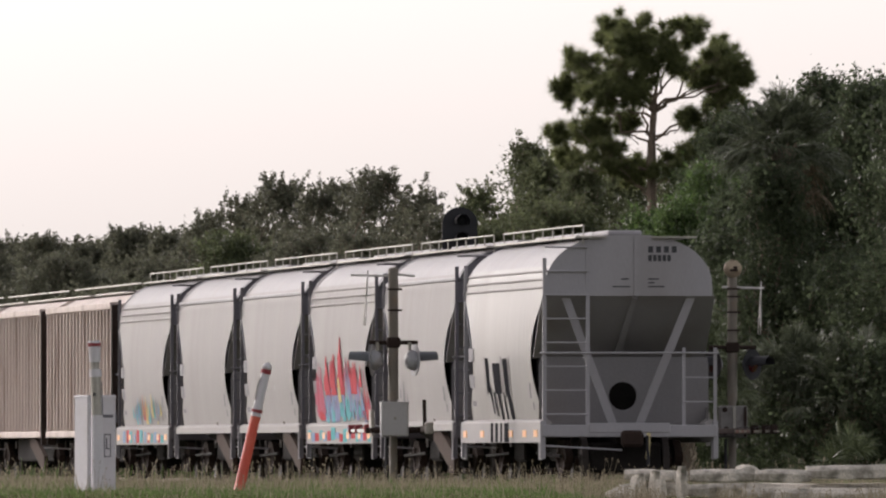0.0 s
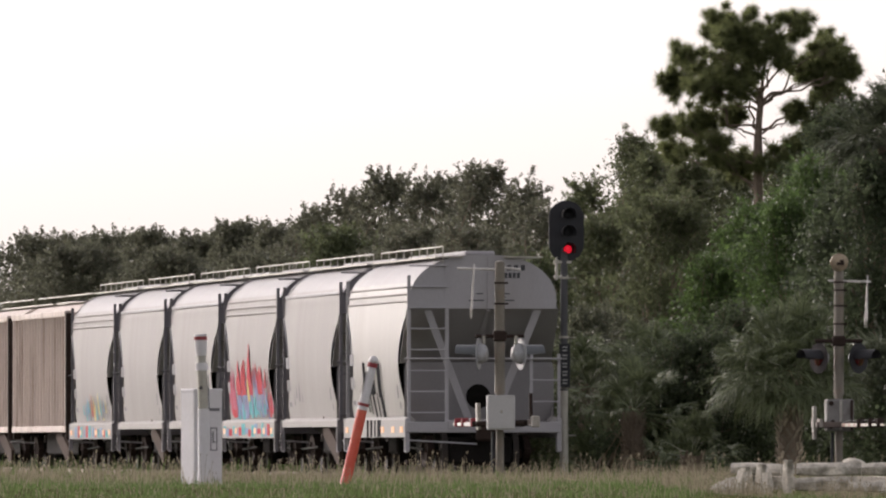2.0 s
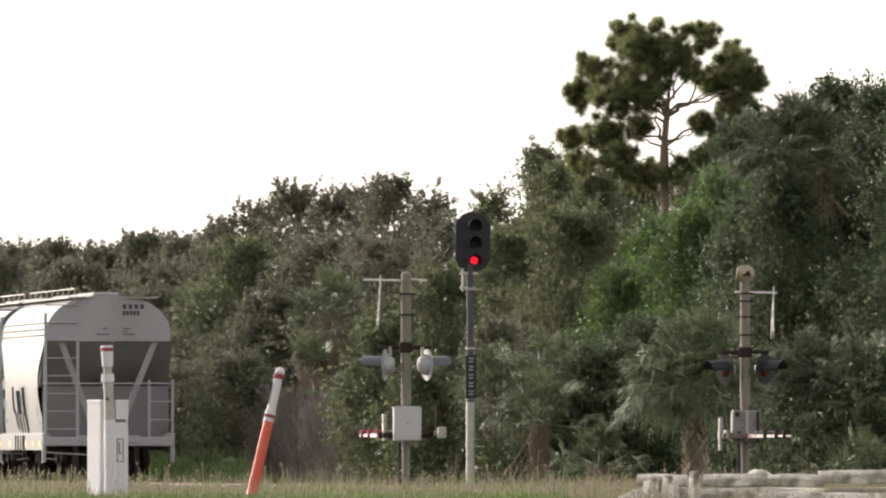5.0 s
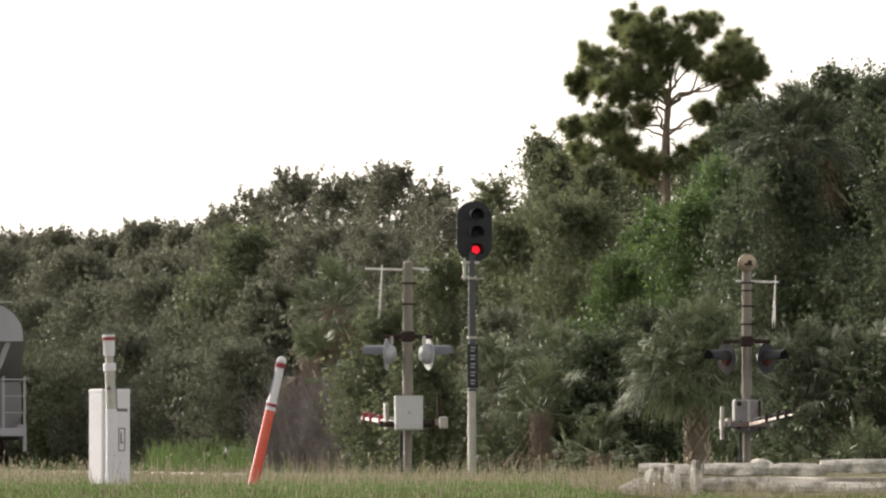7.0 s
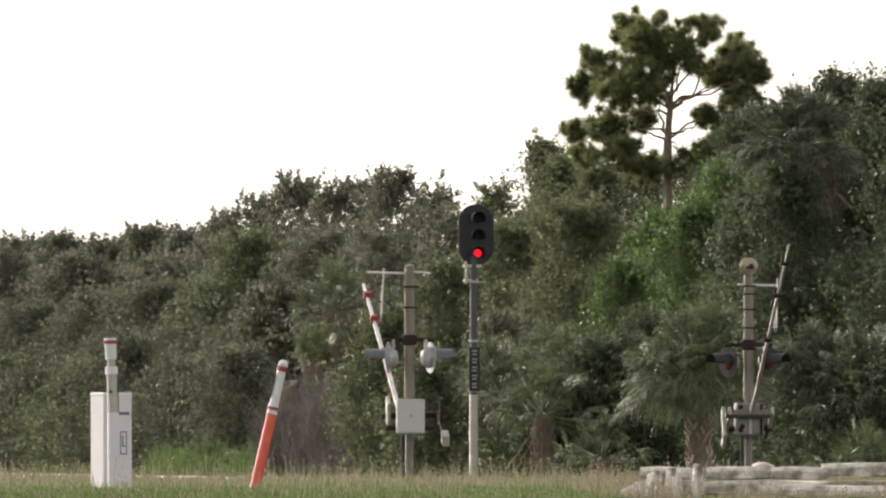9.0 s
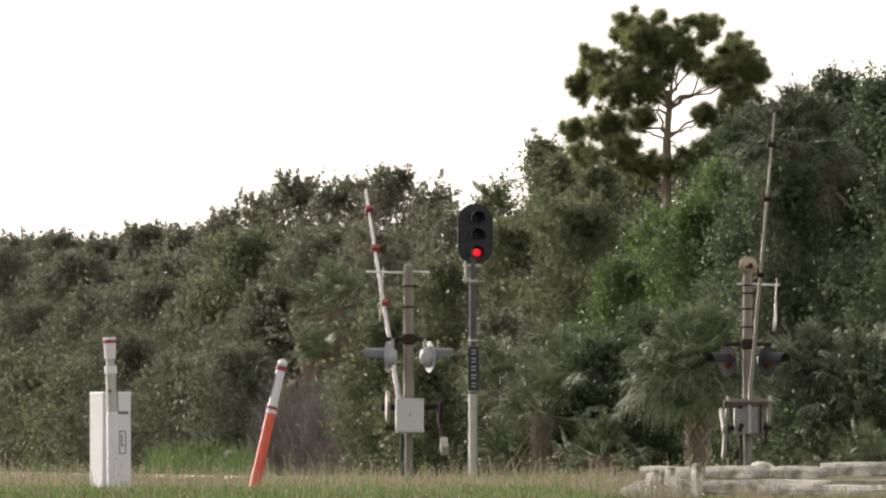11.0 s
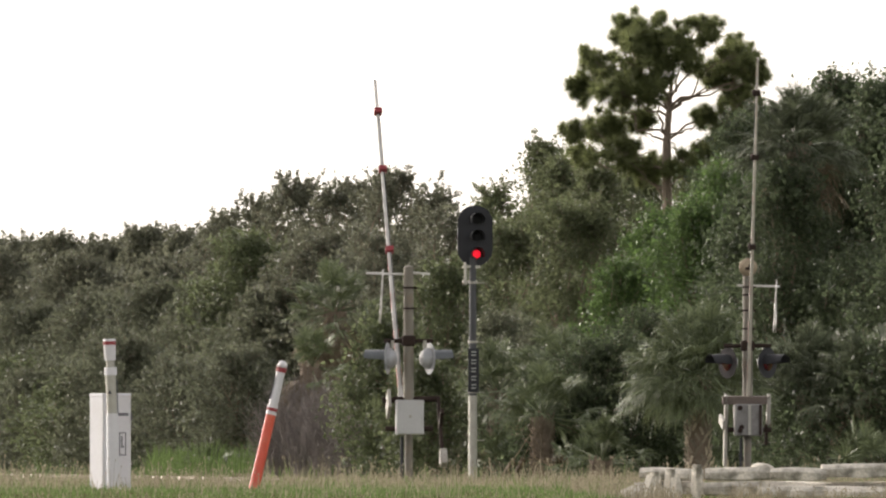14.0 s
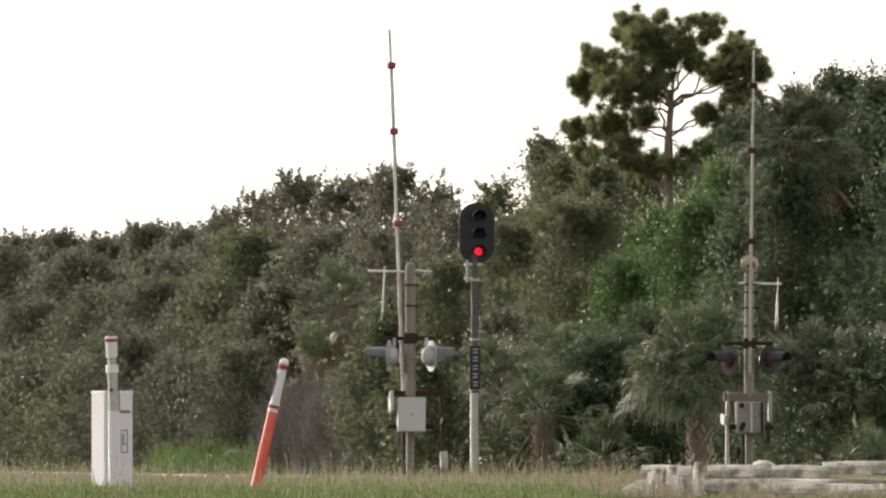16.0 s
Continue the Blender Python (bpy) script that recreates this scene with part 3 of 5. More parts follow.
def ribbed_car(length, m, label):
    """A tall hopper wagon with close vertical side posts and sloping ends."""
    car = thing("ribbed_hopper_wagon", m, label, "freight wagon", "wagons of the freight train")
    L = length / 2
    b = Shape()
    prof = [(-1.45, 1.05), (-1.45, 4.05), (-0.9, 4.35), (0.9, 4.35), (1.45, 4.05), (1.45, 1.05)]
    b.loft([[Vector((x, y, z)) for x, z in prof] for y in (-L + 0.3, L - 0.3)])
    part("body", b, M_TAN, car)
    n = int(length / 1.15)
    for s in (-1, 1):
        for k in range(n + 1):
            y = -L + 0.35 + k * (length - 0.7) / n
            part("side_post", Shape().box(min(s * 1.44, s * 1.62), y - 0.1, 1.0, max(s * 1.44, s * 1.62), y + 0.1, 4.05, 0.02), M_TAN, car)
        part("top_chord", Shape().box(min(s * 1.42, s * 1.64), -L + 0.1, 4.0, max(s * 1.42, s * 1.64), L - 0.1, 4.16, 0.02), M_TAN, car)
        part("side_sill", Shape().box(min(s * 1.42, s * 1.63), -L + 0.05, 0.98, max(s * 1.42, s * 1.63), L - 0.05, 1.14, 0.02), M_TAN, car)
        part("roof_rail", Shape().rod((s * 0.9, -L, 4.6), (s * 0.9, L, 4.6), 0.02, seg=6), M_GALV, car)
    for e in (-1, 1):
        for s in (-1, 1):
            part("end_post", Shape().box(s * 1.5 - 0.1, e * (L - 0.15) - 0.12, 0.8, s * 1.5 + 0.1, e * (L - 0.15) + 0.12, 4.1, 0.02), M_RUST, car)
        coupler(car, e * L, e)
        truck(car, e * (L - 2.0))
        part("slope_chute", Shape().bar((e * 1.4, e * (L - 6.5), 1.05), (e * 1.4, e * (L - 1.2), 0.3), 0.1, 0.45, (0, 0, 1)), M_CHUTE, car)
    part("running_board", Shape().box(-0.4, -L, 4.46, 0.4, L, 4.5), M_GALV, car)
    part("centre_sill", Shape().box(-0.22, -L + 0.1, 0.7, 0.22, L - 0.1, 1.04, 0.02), M_UNDER, car)
    # black mass added so the space under the wagon looks shaded
    part("underframe_shade_mass", Shape().box(-0.9, -L + 3.5, 0.4, 0.9, L - 3.5, 1.0, 0.05), M_UNDER, car)
    return car


PITCH, SPEED, END_Y = 18.6, 27.96, 401.86   # wagon pitch, speed along the track, depth of the last end at the start
train = []                                  # (wagon, metres of its middle ahead of the last end)
pos = 0.0
PLAN = [("ribbed_roof", 18.6), ("plain", 18.6), ("ribbed_roof", 18.6), ("plain", 18.6), ("plain", 18.6), ("ribbed_roof", 18.6),
        ("tan", 24.5), ("tan", 24.5), ("tan", 24.5), ("tan", 24.5)]
for k, (kind, pitch) in enumerate(PLAN):
    body_len = pitch - 2.0
    here = Matrix.Translation(by_track(END_Y, 0) + T_DIR * (pos + body_len / 2)) @ pose(0, 0, 0, 0, 0, TRACK_TURN)
    if kind == "tan":
        w = ribbed_car(body_len, here, "tan rusty ribbed hopper wagon in a moving train")
    else:
        # trim of wagons ahead is darkened to hold the shade of the gaps
        w = hopper_car(kind, body_len, here, trim=M_GREY if k == 0 else M_SHADE_MARK_GREY, sheet=M_GLOSS if k == 0 else M_WHITE, label={0: "last grey-white covered hopper wagon with black painted strokes", 2: "white covered hopper wagon with red and blue flame graffiti",
                       5: "white covered hopper wagon with small faded graffiti"}.get(k, "plain white covered hopper wagon with smooth bulging sides"))
    train.append((w, pos + body_len / 2))
    pos += pitch


# ---- lettering and painted strokes on the wagons ----
def end_marks(car, half):
    """Dark character-sized bars of the wagon's lettering on the upper end plate."""
    y = -half - 0.026
    for row, (z, n) in enumerate(((4.30, 4), (4.14, 5))):
        for k in range(n):
            w = 0.09 if row == 0 else 0.065
            x = 0.36 + k * (0.145 if row == 0 else 0.088)
            part("lettering_bar", Shape().box(x, y, z, x + w, y + 0.005, z + 0.115), M_BLACKP, car)
    for x, z, w in ((-0.14, 3.80, 0.14), (-0.3, 3.66, 0.32), (0.36, 3.80, 0.2), (0.36, 3.73, 0.12), (0.36, 3.66, 0.3)):
        part("small_caption", Shape().box(x, y, z, x + w, y + 0.005, z + 0.025), M_BLACKP, car)


def strokes(car, half, seed, colours, y0, y1, n, zlo, zhi, wide):
    """Loose upright spray strokes on the left side sheet."""
    r = random.Random(seed)
    for k in range(n):
        u = (k + r.random()) / n
        yc = y0 + (y1 - y0) * u
        z0 = zlo + r.uniform(0, 0.25)
        z1 = z0 + (zhi - z0) * r.uniform(0.35, 1.0) * (0.55 + 0.45 * math.sin(math.pi * u))
        w = wide * r.uniform(0.5, 1.3)
        c = colours[int(r.random() * len(colours))]
        side_patch(car, "spray_stroke", [(yc, w, w * 0.15, z0, z1, r.uniform(-0.35, 0.35))], 0, c, 0.012 + 0.0005 * k)


half = 16.6 / 2
end_marks(train[0][0], half)
w0 = train[0][0]
STROKES = [(3.3, 0.5, 1.75, 2.40, 0.3), (2.6, 0.3, 1.35, 1.85, 0.9), (1.3, 1.6, 1.72, 2.30, 0.35), (0.9, 0.45, 1.22, 1.8, 0.95), (-0.1, 0.3, 1.22, 1.75, 0.8),
           (-0.6, 0.9, 1.65, 2.38, 0.35), (-1.2, 0.7, 1.22, 1.7, 0.9), (1.9, 0.25, 1.3, 1.75, 0.9)]      # along, width, from, to, lean
for yc, wd, z0, z1, ln in STROKES:
    side_patch(w0, "black_stroke", [(yc - 0.4, wd * 0.9, wd * 1.05, z0, z1, ln)], 0, M_DARK_G, 0.014)
for yc, z0 in ((3.75, 1.7), (0.35, 1.62), (-1.35, 1.62)):
    side_patch(w0, "pale_outline", [(yc - 0.4, 0.18, 0.22, z0, 2.42, 0.33)], 0, M_WHITE, 0.018)
for yc, wd in ((1.7, 0.5), (0.7, 0.5), (-0.3, 0.35), (-1.4, 0.9)):
    part("black_stroke", Shape().box(-1.648, yc - wd * 0.5, 0.81, -1.641, yc + wd * 0.5, 1.17), M_DARK_G, w0)
w2 = train[2][0]
strokes(w2, half, 5, [M_RED_G, M_PINK_G], 6.4, 4.4, 9, 1.25, 2.7, 0.8)
strokes(w2, half, 6, [M_RED_G, M_RED_G, M_PINK_G], 4.4, -5.2, 20, 1.7, 2.75, 0.8)
strokes(w2, half, 7, [M_RED_G, M_PINK_G], -4.8, -6.8, 8, 1.25, 2.5, 0.5)
for yc, top in ((-0.3, 2.98), (3.2, 2.6), (1.6, 2.5), (-3.6, 2.45)):
    side_patch(w2, "flame_stroke", [(yc, 1.3, 0.15, 1.8, top, 0.25)], 0, M_RED_G, 0.026)
strokes(w2, half, 9, [M_LILAC_G, M_LILAC_G, M_BLUE_G, M_WHITE], 4.6, -5.2, 30, 1.45, 2.42, 0.55)
strokes(w2, half, 10, [M_BLUE_G, M_TEAL_G, M_LILAC_G], 4.9, -5.6, 34, 1.22, 1.95, 0.6)
side_patch(w2, "pale_stroke", [(0.2, 0.7, 0.3, 1.65, 2.15, 0.2)], 0, M_YELL_G, 0.034)
r = random.Random(4)
for k in range(16):
    yc = -7.6 + k * 1.0
    part("sill_stroke", Shape().box(-1.650, yc - r.uniform(0.2, 0.5), 0.82 + r.uniform(0, 0.1), -1.642, yc + r.uniform(0.2, 0.6), 0.98 + r.uniform(0, 0.18)),
         (M_TEAL_G, M_RED_G, M_BLUE_G)[k % 3], w2)
w5 = train[5][0]
strokes(w5, half, 21, [M_BLUE_G, M_TEAL_G, M_YELL_G, M_SHADE_MARK_GREY, M_RED_G], 3.8, -5.5, 22, 1.25, 2.05, 0.5)
for k in range(12):
    yc = -6.5 + k * 1.1
    part("sill_stroke", Shape().box(-1.650, yc - 0.3, 0.84, -1.642, yc + r.uniform(0.1, 0.5), 1.0 + r.uniform(0, 0.14)), (M_TEAL_G, M_RED_G, M_BLUE_G)[k % 3], w5)
strokes(train[1][0], half, 31, [M_SHADE_MARK_GREY], 5.0, 2.6, 4, 1.5, 2.35, 0.35)
strokes(train[3][0], half, 33, [M_GREY], 1.5, -1.5, 2, 1.9, 2.2, 0.3)

# ---- the level crossing: two barrier signals, one each side of the track ----
def flasher(parent, x, z, face, front_seen):
    """A flashing light with round background, housing, lens and hood; face is -1 or 1 along x."""
    turn = pose(x, 0, z, 0, 0, ((30 if face < 0 else 42) if front_seen else -16) * (1 if face < 0 else -1))
    ax = (turn.to_3x3() @ Vector((face, 0, 0)))
    c = turn.translation
    body = part("flashing_light", Shape().disc(c - ax * 0.012, ax, 0.30, 0.012, 28), M_BLACK if (front_seen and face > 0) else M_DISC_WORN if front_seen else M_DISC_BACK, parent,
                "round signal background with hooded red lens")
    hs = Shape()
    q = ax.to_track_quat("Z", "Y")
    hs.loft([[c - ax * d + q @ Vector((r * math.cos(6.2832 * i / 16), r * math.sin(6.2832 * i / 16), 0)) for i in range(16)] for d, r in ((0.014, 0.2), (0.08, 0.19), (0.16, 0.13), (0.19, 0.03))])
    part("housing", hs, M_HOOD if (front_seen and face > 0) else M_DISC_BACK, body)
    part("lens", Shape().disc(c + ax * 0.002, ax, 0.15, 0.02, 20, 0.04), M_REDLENS, body)
    hood = Shape()
    for rr in (0.165, 0.158):
        rings = []
        for d in (0.0, 0.15, 0.3, 0.42):
            lo = 200 - 60 * d
            rings.append([c + ax * d + q @ Vector((rr * math.cos(radians(a)), rr * math.sin(radians(a)), 0)) for a in [90 - lo / 2 + lo * k / 12 for k in range(13)]])
        hood.loft(rings, closed=False, caps=False)
    part("hood", hood, M_BLACK if front_seen else M_HOOD, body)
    part("hanger", Shape().rod(c - ax * 0.1 + Vector((0, 0, 0.18)), (c.x - ax.x * 0.1, c.y - ax.y * 0.1, z + 0.34), 0.035), M_GALV, body)


def crossbuck(parent, x, z, face):
    for tilt in (45, -45):
        m = pose(x + 0.02 * (tilt > 0), 0, z, 0, 3.4 if face < 0 else 2.2, 0.8 - TRACK_TURN) @ pose(0, 0, 0, tilt, 0, 0)
        part("crossbuck_blade", Shape().box(-0.008, -0.61, -0.115, 0.008, 0.61, 0.115, m=m), M_ARM_W, parent, "white crossing sign blade")


def barrier_signal(name_label, base, arm_sign, side, arm_len, bell, pivot_z):
    """Mast, lights, sign and drive box; the gate arm turns on the drive. side: where the sign hangs; arm_sign: 1 points away along the track."""
    st = thing("barrier_signal", Matrix.Translation(base) @ pose(0, 0, 0, 0, 0, TRACK_TURN), name_label, "crossing signal", "crossing signals at the road")
    ms = Shape().rod((0, 0, 0), (0, 0, 1.6), 0.075, seg=16).rod((0, 0, 1.6), (0, 0, 4.05 if not bell else 3.98), 0.098, 0.092, 16)
    part("mast", ms, M_MAST, st)
    for z in (2.95, 3.3, 3.6, 3.75) if bell else (3.27, 3.66):
        part("mast_band", Shape().rod((0, 0, z), (0, 0, z + 0.035), 0.108, seg=16).box(0.1, -0.03, z, 0.16, 0.03, z + 0.035), M_RUST, st)
    part("mast_cap", Shape().disc((0, 0, 4.05 if not bell else 3.98), (0, 0, 1), 0.09, 0.02, 16, 0.03), M_MAST, st)
    part("foundation", Shape().box(-0.3, -0.3, -0.4, 0.3, 0.3, 0.03, 0.02), M_CONC, st)
    if side < 0:
        part("sign_bracket", Shape().rod((-0.80, 0, 3.95), (-0.1, 0, 3.93), 0.022, seg=8).rod((0.08, 0, 3.96), (0.40, 0, 3.93), 0.022, seg=8), M_ARM_W, st)
        crossbuck(st, -0.52, 3.52, -1)
    else:
        part("sign_bracket", Shape().rod((-0.2, 0, 3.80), (0.62, 0, 3.78), 0.022, seg=8), M_ARM_W, st)
        crossbuck(st, 0.53, 3.40, 1)
    cz = 2.68 if not bell else 2.64
    part("light_crossarm", Shape().rod((-0.46, 0, cz), (0.46, 0, cz), 0.04, seg=10).box(-0.13, -0.13, cz - 0.1, 0.13, 0.13, cz + 0.1, 0.03), M_RUST, st)
    for f in (-1, 1):
        flasher(st, f * (0.40 if not bell else 0.39), cz - 0.33, f, bell)
    if bell:
        b = Shape().disc((0, -0.06, 4.15), (0, -1, 0), 0.175, 0.05, 28, 0.06)
        bl = part("bell", b, M_BRASS, st, "round tarnished warning bell", smooth=False)
        part("rust_patch", Shape().box(-0.06, -0.175, 4.1, 0.09, -0.16, 4.15, 0.004).box(0.0, -0.175, 4.15, 0.08, -0.16, 4.2, 0.004), M_RUST, bl)
        part("gong_bracket", Shape().box(-0.06, -0.06, 3.95, 0.06, 0.06, 4.2, 0.01), M_MAST, bl)
    bx = Shape().box(-0.26, -0.36, pivot_z - 0.11, 0.26, -0.09, pivot_z + 0.54, 0.025) if not bell else \
        Shape().box(-0.27, -0.34, pivot_z - 0.12, 0.26, 0.1, pivot_z + 0.5, 0.03)
    box = part("drive_box", bx, M_BOX if not bell else M_CAST, st, "grey-white barrier drive box")
    part("drive_shaft", Shape().rod((-0.44, 0, pivot_z), (0.46, 0, pivot_z), 0.05, seg=12), M_RUST, box)
    fr = -0.362 if not bell else -0.342
    if bell:
        for x, z in ((-0.18, 0.42), (-0.15, 0.05), (-0.18, -0.02)):
            part("bolt_head", Shape().disc((x, fr, pivot_z + z), (0, -1, 0), 0.05, 0.02, 12, 0.01), M_RUST, box)
        part("cover_rib", Shape().box(-0.02, fr - 0.03, pivot_z - 0.1, 0.03, fr, pivot_z + 0.48), M_GALV, box)
        part("cover_rib", Shape().box(0.19, fr - 0.03, pivot_z - 0.1, 0.24, fr, pivot_z + 0.48), M_RUST, box)
    else:
        part("lid_seam", Shape().box(-0.265, -0.365, pivot_z + 0.505, 0.265, -0.085, pivot_z + 0.53), M_BOX, box)
        part("latch", Shape().box(-0.02, fr - 0.02, pivot_z + 0.2, 0.03, fr, pivot_z + 0.26, 0.005), M_GALV, box)
    part("conduit", Shape().rod((-0.14, -0.12, 0.0), (-0.14, -0.12, pivot_z - 0.15), 0.03), M_BLACK, st)
    slim = 0.75 if bell else 1.0
    # the arm, modelled lying along +y from its shaft
    arm = part("gate_arm", Shape().loft([[Vector((dx - 0.013 * max(0, y - 1.2) * 0.5, y, dz)) for dx, dz in ((-w, -w), (w, -w), (w, w), (-w, w))]
                                         for y, w in ((0.62, 0.044 * slim), (2.5, 0.04 * slim), (4.6, 0.035 * slim), (6.0, 0.03 * slim), (arm_len, 0.025 * slim))]), M_ARM_W if not bell else M_ARM_OLD, st, "long white gate arm with red stripes" if not bell else "long yellowed gate arm with faded stripes")
    for k in range(8):
        y = 0.9 + k * 0.82
        xx = -0.013 * max(0, y + 0.2 - 1.2) * 0.5
        w = (0.047 - 0.003 * k) * slim
        part("red_stripe", Shape().box(xx - w, y, -w * 0.8, xx - w + 0.012, y + 0.4, w * 0.8).box(xx + w - 0.012, y, -w * 0.8, xx + w, y + 0.4, w * 0.8), M_ARM_R if not bell else M_ARM_FADED, arm)
    for y in (arm_len - 0.75, arm_len - 2.0, arm_len - 3.75):
        xx = -0.013 * (y - 1.2) * 0.5
        part("arm_lamp", Shape().box(xx - 0.07, y, -0.05, xx + 0.08, y + 0.11, 0.12, 0.015), M_BAND_R if not bell else M_RUST, arm)
    wire = Shape()
    for y0, y1 in ((0.9, arm_len - 3.75), (arm_len - 3.7, arm_len - 2.0), (arm_len - 1.95, arm_len - 0.75)):
        for k in range(4):
            a, b = y0 + (y1 - y0) * k / 4, y0 + (y1 - y0) * (k + 1) / 4
            s = lambda u: 0.05 + 0.04 * math.sin(3.14 * (u - y0) / (y1 - y0))
            wire.rod((0.03 - 0.0065 * a, a, s(a)), (0.03 - 0.0065 * b, b, s(b)), 0.008, seg=5)
    part("lamp_wire", wire, M_BLACK, arm)
    part("arm_yoke", Shape().box(-0.36, 0.58 if not bell else 0.5, -0.05, 0.72 if not bell else 0.5, 0.66, 0.06, 0.01), M_RUST if not bell else M_YOKE, arm)
    # lever plates on both sides of the shaft: from, to along the arm, heights
    for x, y0, y1, z0, z1, worn in (((-0.26, 0.26, 0.64, -0.1, 0.4, M_LEVER), (0.70, -0.5, 0.66, -0.05, 0.07, M_RUST), (0.70, 0.0, 0.12, 0.07, 0.56, M_RUST)) if not bell else
                                    ((0.42, -0.72, 0.68, -0.05, 0.12, M_LEVER), (-0.40, 0.1, 0.68, -0.05, 0.12, M_LEVER), (-0.36, -0.3, 0.1, -0.06, 0.06, M_RUST), (0.49, 0.05, 0.24, -0.28, 0.36, M_LEVER))):
        part("side_lever", Shape().box(x - 0.032, y0, z0, x + 0.032, y1, z1, 0.01), worn, arm, "worn lever plate beside the drive")
    if not bell:
        part("counterweight", Shape().box(0.64, -0.82, -0.08, 0.78, -0.5, 0.14, 0.02), M_LEVER, arm, "small white counterweight")
    arm.matrix_basis = pose(0, 0, pivot_z) @ (Matrix() if arm_sign > 0 else pose(0, 0, 0, 0, 0, 180))
    return st, arm


left_signal, left_arm = barrier_signal("silver mast barrier signal with back-to-back hooded lights beside the track",
                                       Vector((-0.615, 409.4, 0.0)), 1, -1, 7.52, False, 1.03)
right_signal, right_arm = barrier_signal("silver mast barrier signal with a bell on top beside the track",
                                         Vector((5.897, 419.9, 0.0)), -1, 1, 7.28, True, 1.02)

# ---- block signal beyond the crossing ----
def block_signal(base):
    s = thing("block_signal", Matrix.Translation(base) @ pose(0, 0, 0, 0, 0, 7), "black three-lens railway signal on a pole, lowest lens lit red", "railway signal")
    part("foundation", Shape().box(-0.22, -0.22, -0.35, 0.22, 0.22, 0.09, 0.02), M_CONC, s)
    p = Shape().rod((0, 0, 0.05), (0, 0, 1.95), 0.095, seg=16)
    part("lower_pole", p, M_GALV, s)
    part("upper_pole", Shape().rod((0, 0, 1.95), (0, 0, 5.0), 0.08, seg=16), M_POLE, s)
    for z in (0.95, 2.0, 3.1, 4.4):
        part("pole_clamp", Shape().rod((0, 0, z), (0, 0, z + 0.05), 0.11, seg=16).rod((0.08, 0, z + 0.02), (0.26, 0, z + 0.02), 0.014, seg=6), M_GALV, s)
    plate = part("number_plate", Shape().box(-0.12, -0.14, 2.02, 0.12, -0.1, 2.98, 0.01), M_BLACK, s, "black upright number plate with pale marks")
    for k in range(5):
        z = 2.1 + 0.18 * k
        part("number_mark", Shape().box(-0.05, -0.144, z, 0.05, -0.141, z + 0.03).box(-0.05, -0.144, z + 0.07, 0.06, -0.141, z + 0.1), M_NUMBER, plate)
    part("head_bracket", Shape().rod((-0.16, 0, 4.38), (-0.16, 0, 4.88), 0.035).rod((0.0, 0, 4.38), (0.0, 0, 4.9), 0.05).box(-0.22, -0.06, 4.74, 0.16, 0.06, 4.8).box(-0.22, -0.06, 4.43, 0.1, 0.06, 4.48), M_GALV, s)
    out = []
    for k in range(32):
        a = 2 * math.pi * k / 32
        out.append((0.05 + 0.39 * math.cos(a), 5.45 + 0.29 * (1 if math.sin(a) > 0 else -1) * (abs(math.sin(a)) > 0.01) + 0.38 * math.sin(a)))
    head = part("backing_plate", Shape().loft([[Vector((x, y, z)) for x, z in out] for y in (-0.03, 0.03)]), M_BLACK, s, "tall black oval backing plate")
    part("lamp_case", Shape().box(-0.17, 0.03, 4.91, 0.27, 0.4, 5.99, 0.04), M_BLACK, head)
    for k, z in enumerate((5.05, 5.43, 5.81)):
        c = Vector((0.08, -0.03, z))
        ring = Shape()
        for rr in (0.15, 0.14):
            ring.loft([[c + Vector((rr * math.cos(radians(a)), -d, rr * math.sin(radians(a)))) for a in [-30 + 240 * j / 14 for j in range(15)]] for d in (0, 0.15, 0.3)], closed=False, caps=False)
        part("visor", ring, M_BLACK, head)
        part("lens", Shape().disc(c, (0, -1, 0), 0.09, 0.015, 20, 0.03), M_LIT if k == 0 else M_BLACK, head, "lit red lens" if k == 0 else "unlit dark lens")
    return s


block_signal(Vector((0.69, 478.0, -0.12)))

# ---- posts and pedestal on the near grass ----
def utility_pedestal(base):
    b = thing("utility_pedestal", Matrix.Translation(base) @ pose(0, 0, 0, 0, 0, 33), "white square utility pedestal standing in dry grass", "utility box")
    part("body", Shape().box(-0.215, -0.165, -0.2, 0.215, 0.165, 1.22, 0.012), M_PLASTIC_W, b)
    part("lid", Shape().box(-0.22, -0.17, 1.2, 0.22, 0.17, 1.25, 0.012), M_PLASTIC_W, b)
    mk = M_SHADE_MARK_GREY
    part("faded_caption", Shape().box(-0.15, -0.1685, 0.96, 0.17, -0.1665, 1.0), mk, b)
    part("faded_badge", Shape().box(0.03, -0.1685, 0.45, 0.045, -0.1665, 0.75).box(0.12, -0.1685, 0.45, 0.135, -0.1665, 0.75).box(0.045, -0.1685, 0.735, 0.12, -0.1665, 0.75)
         .box(0.045, -0.1685, 0.45, 0.12, -0.1665, 0.465).box(0.06, -0.1685, 0.55, 0.08, -0.1665, 0.7).box(0.08, -0.1685, 0.55, 0.105, -0.1665, 0.57), mk, b)
    part("hinge", Shape().rod((0.215, -0.167, 0.9), (0.215, -0.167, 1.0), 0.012, seg=6), mk, b)


